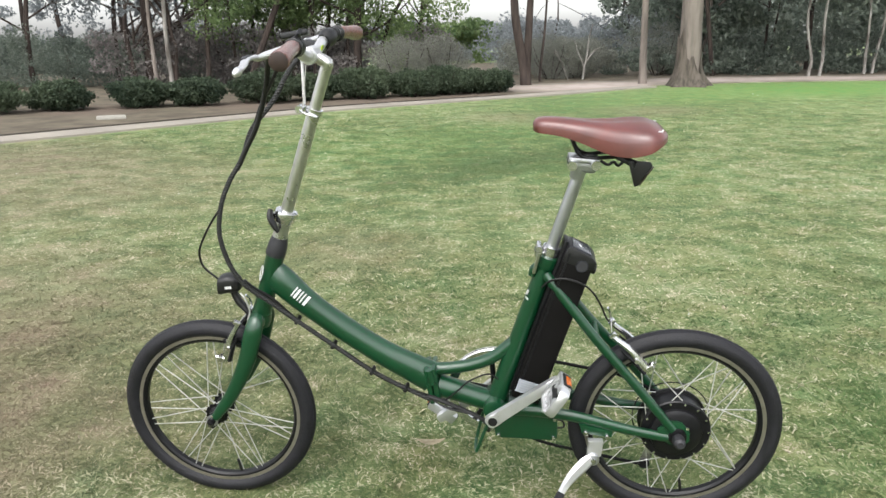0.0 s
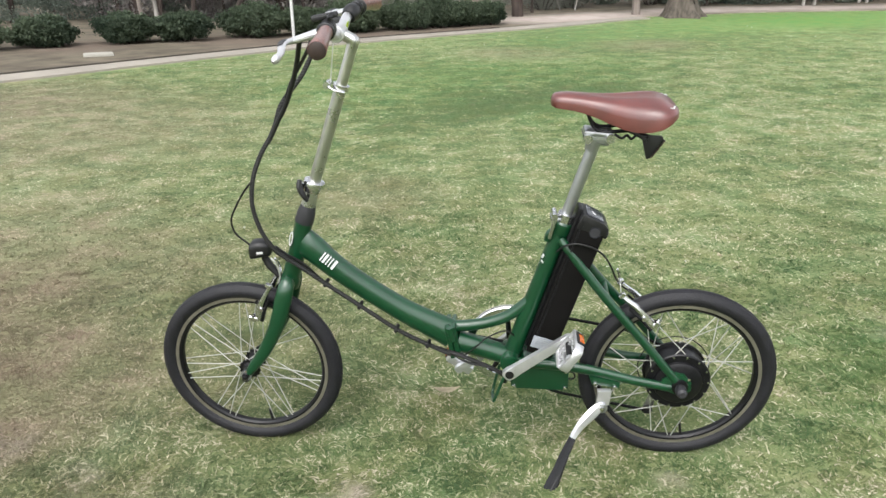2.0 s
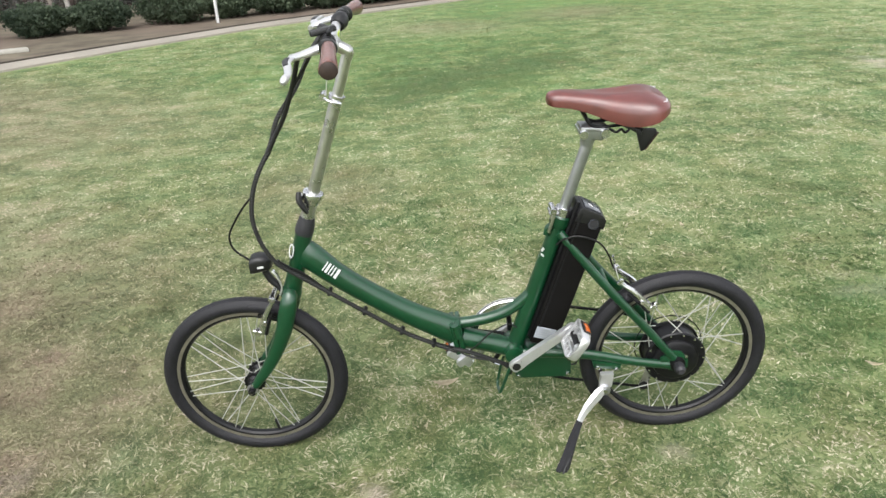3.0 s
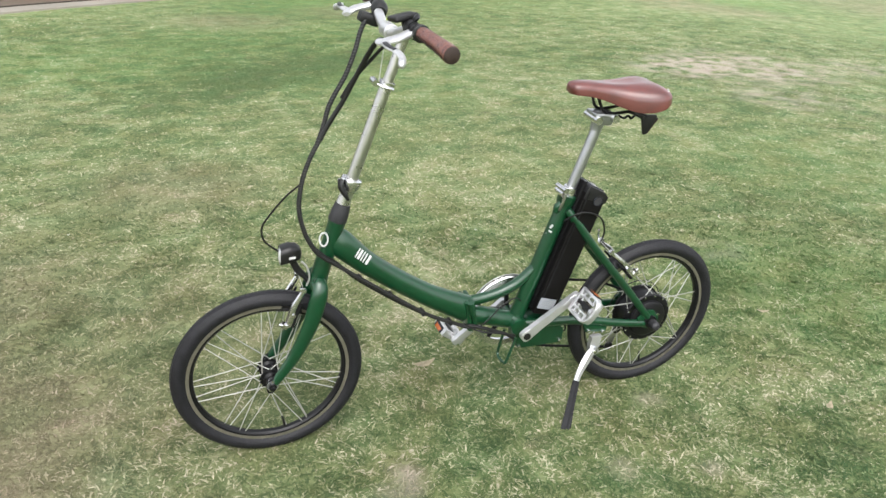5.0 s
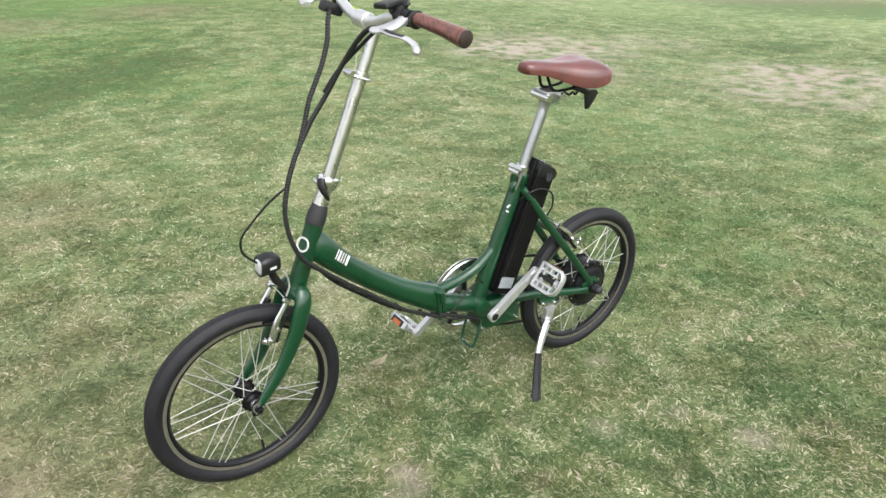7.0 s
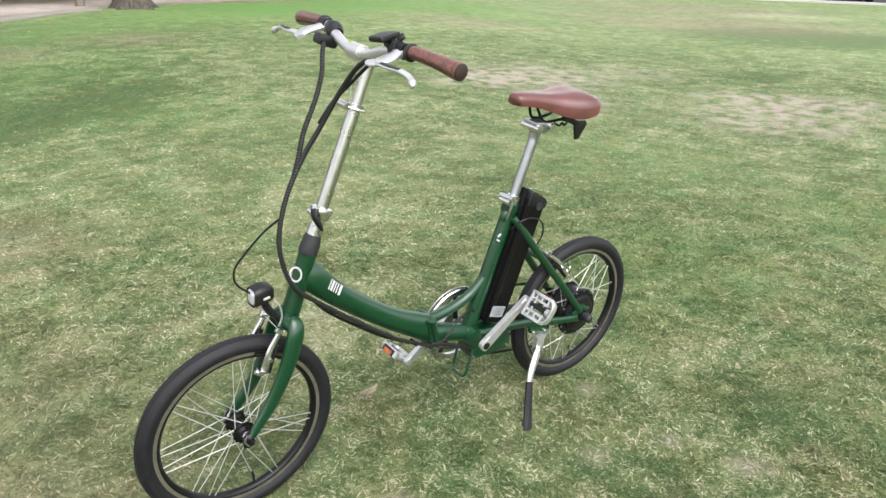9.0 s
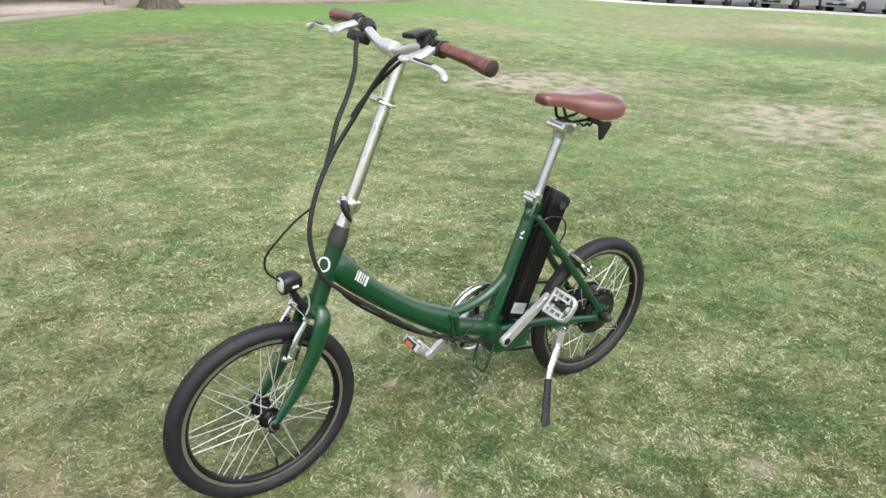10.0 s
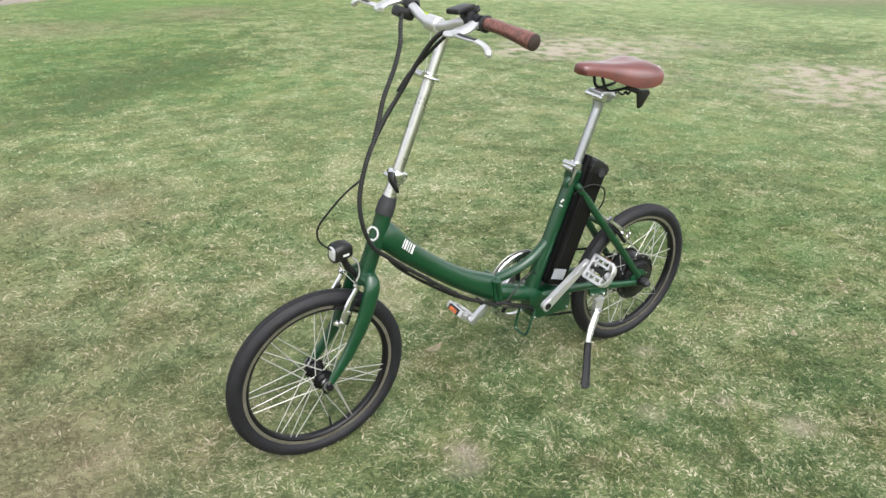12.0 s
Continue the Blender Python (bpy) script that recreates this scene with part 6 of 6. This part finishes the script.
bm = bmesh.new()
for k in range(4):
    box(BAT @ pose(0.054, -0.0397, -0.326 - 0.0065 * k), (0.038 - 0.006 * (k % 2), 0.0008, 0.0022), 0, bm)
part("label_print", bm, GREY_ALLOY, bat)
part("battery_rail", box(BAT @ pose(0.0235, 0, -0.165), (0.010, 0.046, 0.400), 0.003), BLACK_METAL, bat)
part("side_groove", box(BAT @ pose(0.036, -0.0384, -0.165), (0.005, 0.002, 0.360), 0.0008), BLACK_METAL, bat)

# controller box under the bottom bracket
cb = part("controller_box", prism([(0.706, 0.214), (0.712, 0.206), (0.850, 0.202), (0.856, 0.210), (0.856, 0.268), (0.820, 0.296), (0.740, 0.296), (0.700, 0.265)], -0.030, 0.030, 0.003), GREEN, bike, "green painted controller box")
for sx, sz in ((0.714, 0.214), (0.847, 0.211), (0.849, 0.262)):
    part("box_screw", lathe([(0.0020, -0.0345), (0.0042, -0.0338), (0.0050, -0.0325), (0.0050, -0.0300)], 12, "Y", None, (sx, 0, sz)), CHROME, cb)
part("box_cable_loop", tube([(0.856, -0.010, 0.250), (0.870, -0.012, 0.246), (0.872, -0.012, 0.230), (0.857, -0.010, 0.226)], 0.0025, 8), WIRE, cb)
part("support_loop", tube([(0.690, -0.052, 0.262), (0.676, -0.056, 0.225), (0.664, -0.058, 0.192), (0.660, -0.052, 0.181), (0.658, -0.034, 0.178), (0.657, -0.014, 0.181), (0.660, -0.006, 0.195), (0.668, -0.004, 0.230), (0.676, -0.004, 0.262)], 0.0042, 10), GREEN, bike, "green wire support loop under the frame")

# cranks, pedals, chainring, chain
BB, PED = Vector((0.703, 0, 0.292)), Vector((0.846, 0, 0.398))
ARM = PED - BB


def crank_arm(sign, y, name, label):
    a, b = BB, BB + ARM * sign
    d = (b - a).normalized()
    n = Vector((-d.z, 0, d.x))
    pts = []
    for t, w in ((-0.095, 0.009), (-0.06, 0.0155), (0.02, 0.0170), (0.12, 0.0138), (0.55, 0.0115), (0.90, 0.0110), (1.0, 0.0122), (1.05, 0.010), (1.065, 0.005)):
        pts.append((a + d * ARM.length * t, w))
    out = [(p + n * w) for p, w in pts] + [(p - n * w) for p, w in pts[::-1]]
    c = part(name, prism([(p.x, p.z) for p in out], y, y + math.copysign(0.016, y), 0.004), WHITE_ALLOY, bike, label)
    part("crank_bolt", lathe([(0.0110, y + math.copysign(0.0150, y)), (0.0110, y + math.copysign(0.0175, y)), (0.006, y + math.copysign(0.018, y))], 20, "Y", None, (a.x, 0, a.z)), BLACK, c)
    return c, b


def pedal(at, s, name, tilt):
    """Platform cage: straight inner bar, curved outer bar, webs round a dark axle, reflectors at both ends."""
    m = pose(at.x, s * 0.148, at.z, 0, tilt, 0)
    o = s  # outwards
    p = part(name, turned(rod((0, -0.040 * o, 0), (0, 0.026 * o, 0), 0.0085, 14), m), BLACK, bike, "silver platform pedal with amber reflectors")
    part("inner_bar", box(m @ pose(0, -0.041 * o, 0), (0.024, 0.010, 0.078), 0.003), WHITE_ALLOY, p)
    for zz in (-0.036, 0.036):
        part("end_bar", box(m @ pose(0, -0.010 * o, zz), (0.024, 0.066, 0.009), 0.003), WHITE_ALLOY, p)
        part("reflector_holder", box(m @ pose(0.002, -0.008 * o, zz * 1.12), (0.020, 0.050, 0.006), 0.001), BLACK, p)
        part("pedal_reflector", box(m @ pose(0.005, -0.008 * o, zz * 1.15), (0.013, 0.036, 0.005), 0.001), AMBER, p, "amber reflector")
        part("cross_web", box(m @ pose(0, -0.006 * o, zz * 0.50), (0.014, 0.064, 0.007), 0.002), WHITE_ALLOY, p)
        for yy in (-0.026, -0.004, 0.020):
            part("tread_web", box(m @ pose(0, yy * o, zz * 0.74), (0.016, 0.007, 0.018), 0.002), WHITE_ALLOY, p)
        part("axle_web", box(m @ pose(0, -0.024 * o, zz * 0.26), (0.014, 0.008, 0.012), 0.002), WHITE_ALLOY, p)
    part("outer_bar", turned(tube([(0, 0.022 * o, -0.036, 0.0035, 0.012), (0, 0.036 * o, -0.030, 0.0035, 0.012), (0, 0.042 * o, -0.016, 0.0035, 0.011), (0, 0.043 * o, 0.0, 0.0035, 0.010), (0, 0.042 * o, 0.016, 0.0035, 0.011), (0, 0.036 * o, 0.030, 0.0035, 0.012), (0, 0.022 * o, 0.036, 0.0035, 0.012)], 0.006, 10, (1, 0, 0)), m), WHITE_ALLOY, p)
    part("dust_cap", turned(rod((0, 0.026 * o, 0), (0, 0.038 * o, 0), 0.012, 14), m), WHITE_ALLOY, p)
    part("pedal_axle", rod((at.x, s * 0.090, at.z), (at.x, s * 0.110, at.z), 0.007, 12), CHROME, p)


c, at = crank_arm(1, -0.078, "near_crank", "polished silver crank arm")
pedal(at, -1, "near_pedal", 33.0)
c, at = crank_arm(-1, 0.078, "far_crank", "polished silver crank arm")
pedal(at, 1, "far_pedal", 127.0)
cr = part("chainring", lathe([(0.100, 0.050), (0.108, 0.050), (0.108, 0.053), (0.100, 0.053)], 72, "Y", None, tuple(BB), True), ALLOY, bike, "large silver chainring with guard ring")
part("guard_ring", lathe([(0.098, 0.042), (0.116, 0.042), (0.119, 0.045), (0.116, 0.049), (0.098, 0.049)], 72, "Y", None, tuple(BB), True), CHROME, cr)
part("outer_guard_ring", lathe([(0.104, 0.058), (0.116, 0.058), (0.117, 0.060), (0.104, 0.061)], 72, "Y", None, tuple(BB), True), ALLOY, cr)
for k in range(5):
    a = 2 * math.pi * k / 5 + 0.4
    part("spider_arm", rod((BB.x + 0.02 * math.cos(a), 0.052, BB.z + 0.02 * math.sin(a)), (BB.x + 0.103 * math.cos(a), 0.052, BB.z + 0.103 * math.sin(a)), 0.008, 8, None, 0.006), BLACK_METAL, cr)
part("chain", tube([(BASE - 0.005, 0.052, R_WHEEL + 0.036), (1.0, 0.052, 0.345), (0.85, 0.052, 0.375), (0.690, 0.052, 0.394)], 0.0045, 6, straight=True), BLACK_METAL, bike, "dark roller chain")
part("lower_chain", tube([(1.075, 0.056, 0.082), (0.95, 0.052, 0.112), (0.823, 0.052, 0.142), (0.740, 0.052, 0.185)], 0.0045, 6), BLACK_METAL, bike)
der = part("derailleur", tube([(1.135, 0.070, 0.228, 0.012), (1.120, 0.076, 0.180, 0.016), (1.100, 0.068, 0.150, 0.014)], 0.012, 12), BLACK, bike, "small black derailleur")
part("jockey_cage", prism([(1.112, 0.160), (1.090, 0.160), (1.066, 0.085), (1.088, 0.076)], 0.050, 0.056, 0.001), ALLOY, der)
for jx, jz in ((1.100, 0.150), (1.080, 0.090)):
    part("jockey_wheel", lathe([(0.014, 0.046), (0.014, 0.050), (0.004, 0.050)], 14, "Y", None, (jx, 0, jz)), BLACK, der)

# kickstand
ks = part("kickstand", prism([(0.926, 0.236), (0.962, 0.236), (0.958, 0.196), (0.940, 0.178), (0.924, 0.184), (0.928, 0.205)], -0.078, -0.062, 0.003), WHITE_ALLOY, bike, "silver kickstand with black lower leg")
part("stand_plate", prism([(0.905, 0.272), (0.985, 0.254), (0.982, 0.236), (0.912, 0.246)], -0.062, -0.048, 0.003), GREEN, ks)
for bx, bz in ((0.921, 0.249), (0.971, 0.240)):
    part("stand_bolt", lathe([(0.0020, -0.0690), (0.0050, -0.0680), (0.0062, -0.0660), (0.0062, -0.0615)], 12, "Y", None, (bx, 0, bz)), CHROME, ks)
part("stand_joint", lathe([(0.012, -0.086), (0.0150, -0.084), (0.0155, -0.080), (0.0155, -0.066), (0.012, -0.064)], 28, "Y", None, (0.938, 0, 0.188)), GREY_ALLOY, ks)
part("joint_bolt", lathe([(0.0030, -0.0905), (0.0065, -0.0895), (0.0075, -0.0875), (0.0075, -0.0855)], 20, "Y", None, (0.938, 0, 0.188)), CHROME, ks)
part("stand_arm", tube([(0.934, -0.080, 0.192, 0.0120, 0.0080), (0.918, -0.090, 0.180, 0.0165, 0.0095), (0.892, -0.106, 0.160, 0.0140, 0.0095), (0.872, -0.119, 0.137, 0.0100, 0.0090), (0.858, -0.132, 0.114, 0.0080, 0.0085)], 0.010, 6, (0, 1, 0), steps=5), WHITE_ALLOY, ks, "flat tapered silver leg")
leg = part("stand_leg", tube([(0.864, -0.126, 0.125, 0.0100, 0.0110), (0.846, -0.147, 0.094, 0.0125, 0.0115), (0.826, -0.172, 0.054, 0.0145, 0.0120), (0.810, -0.192, 0.024, 0.0180, 0.0130), (0.805, -0.198, 0.012, 0.0170, 0.0120)], 0.010, 6, (0, 1, 0), steps=5), RUBBER, ks, "black rubber-tipped leg")
part("leg_groove", rod((0.838, -0.1690, 0.066), (0.806, -0.2090, 0.019), 0.0032, 8), BLACK, leg)
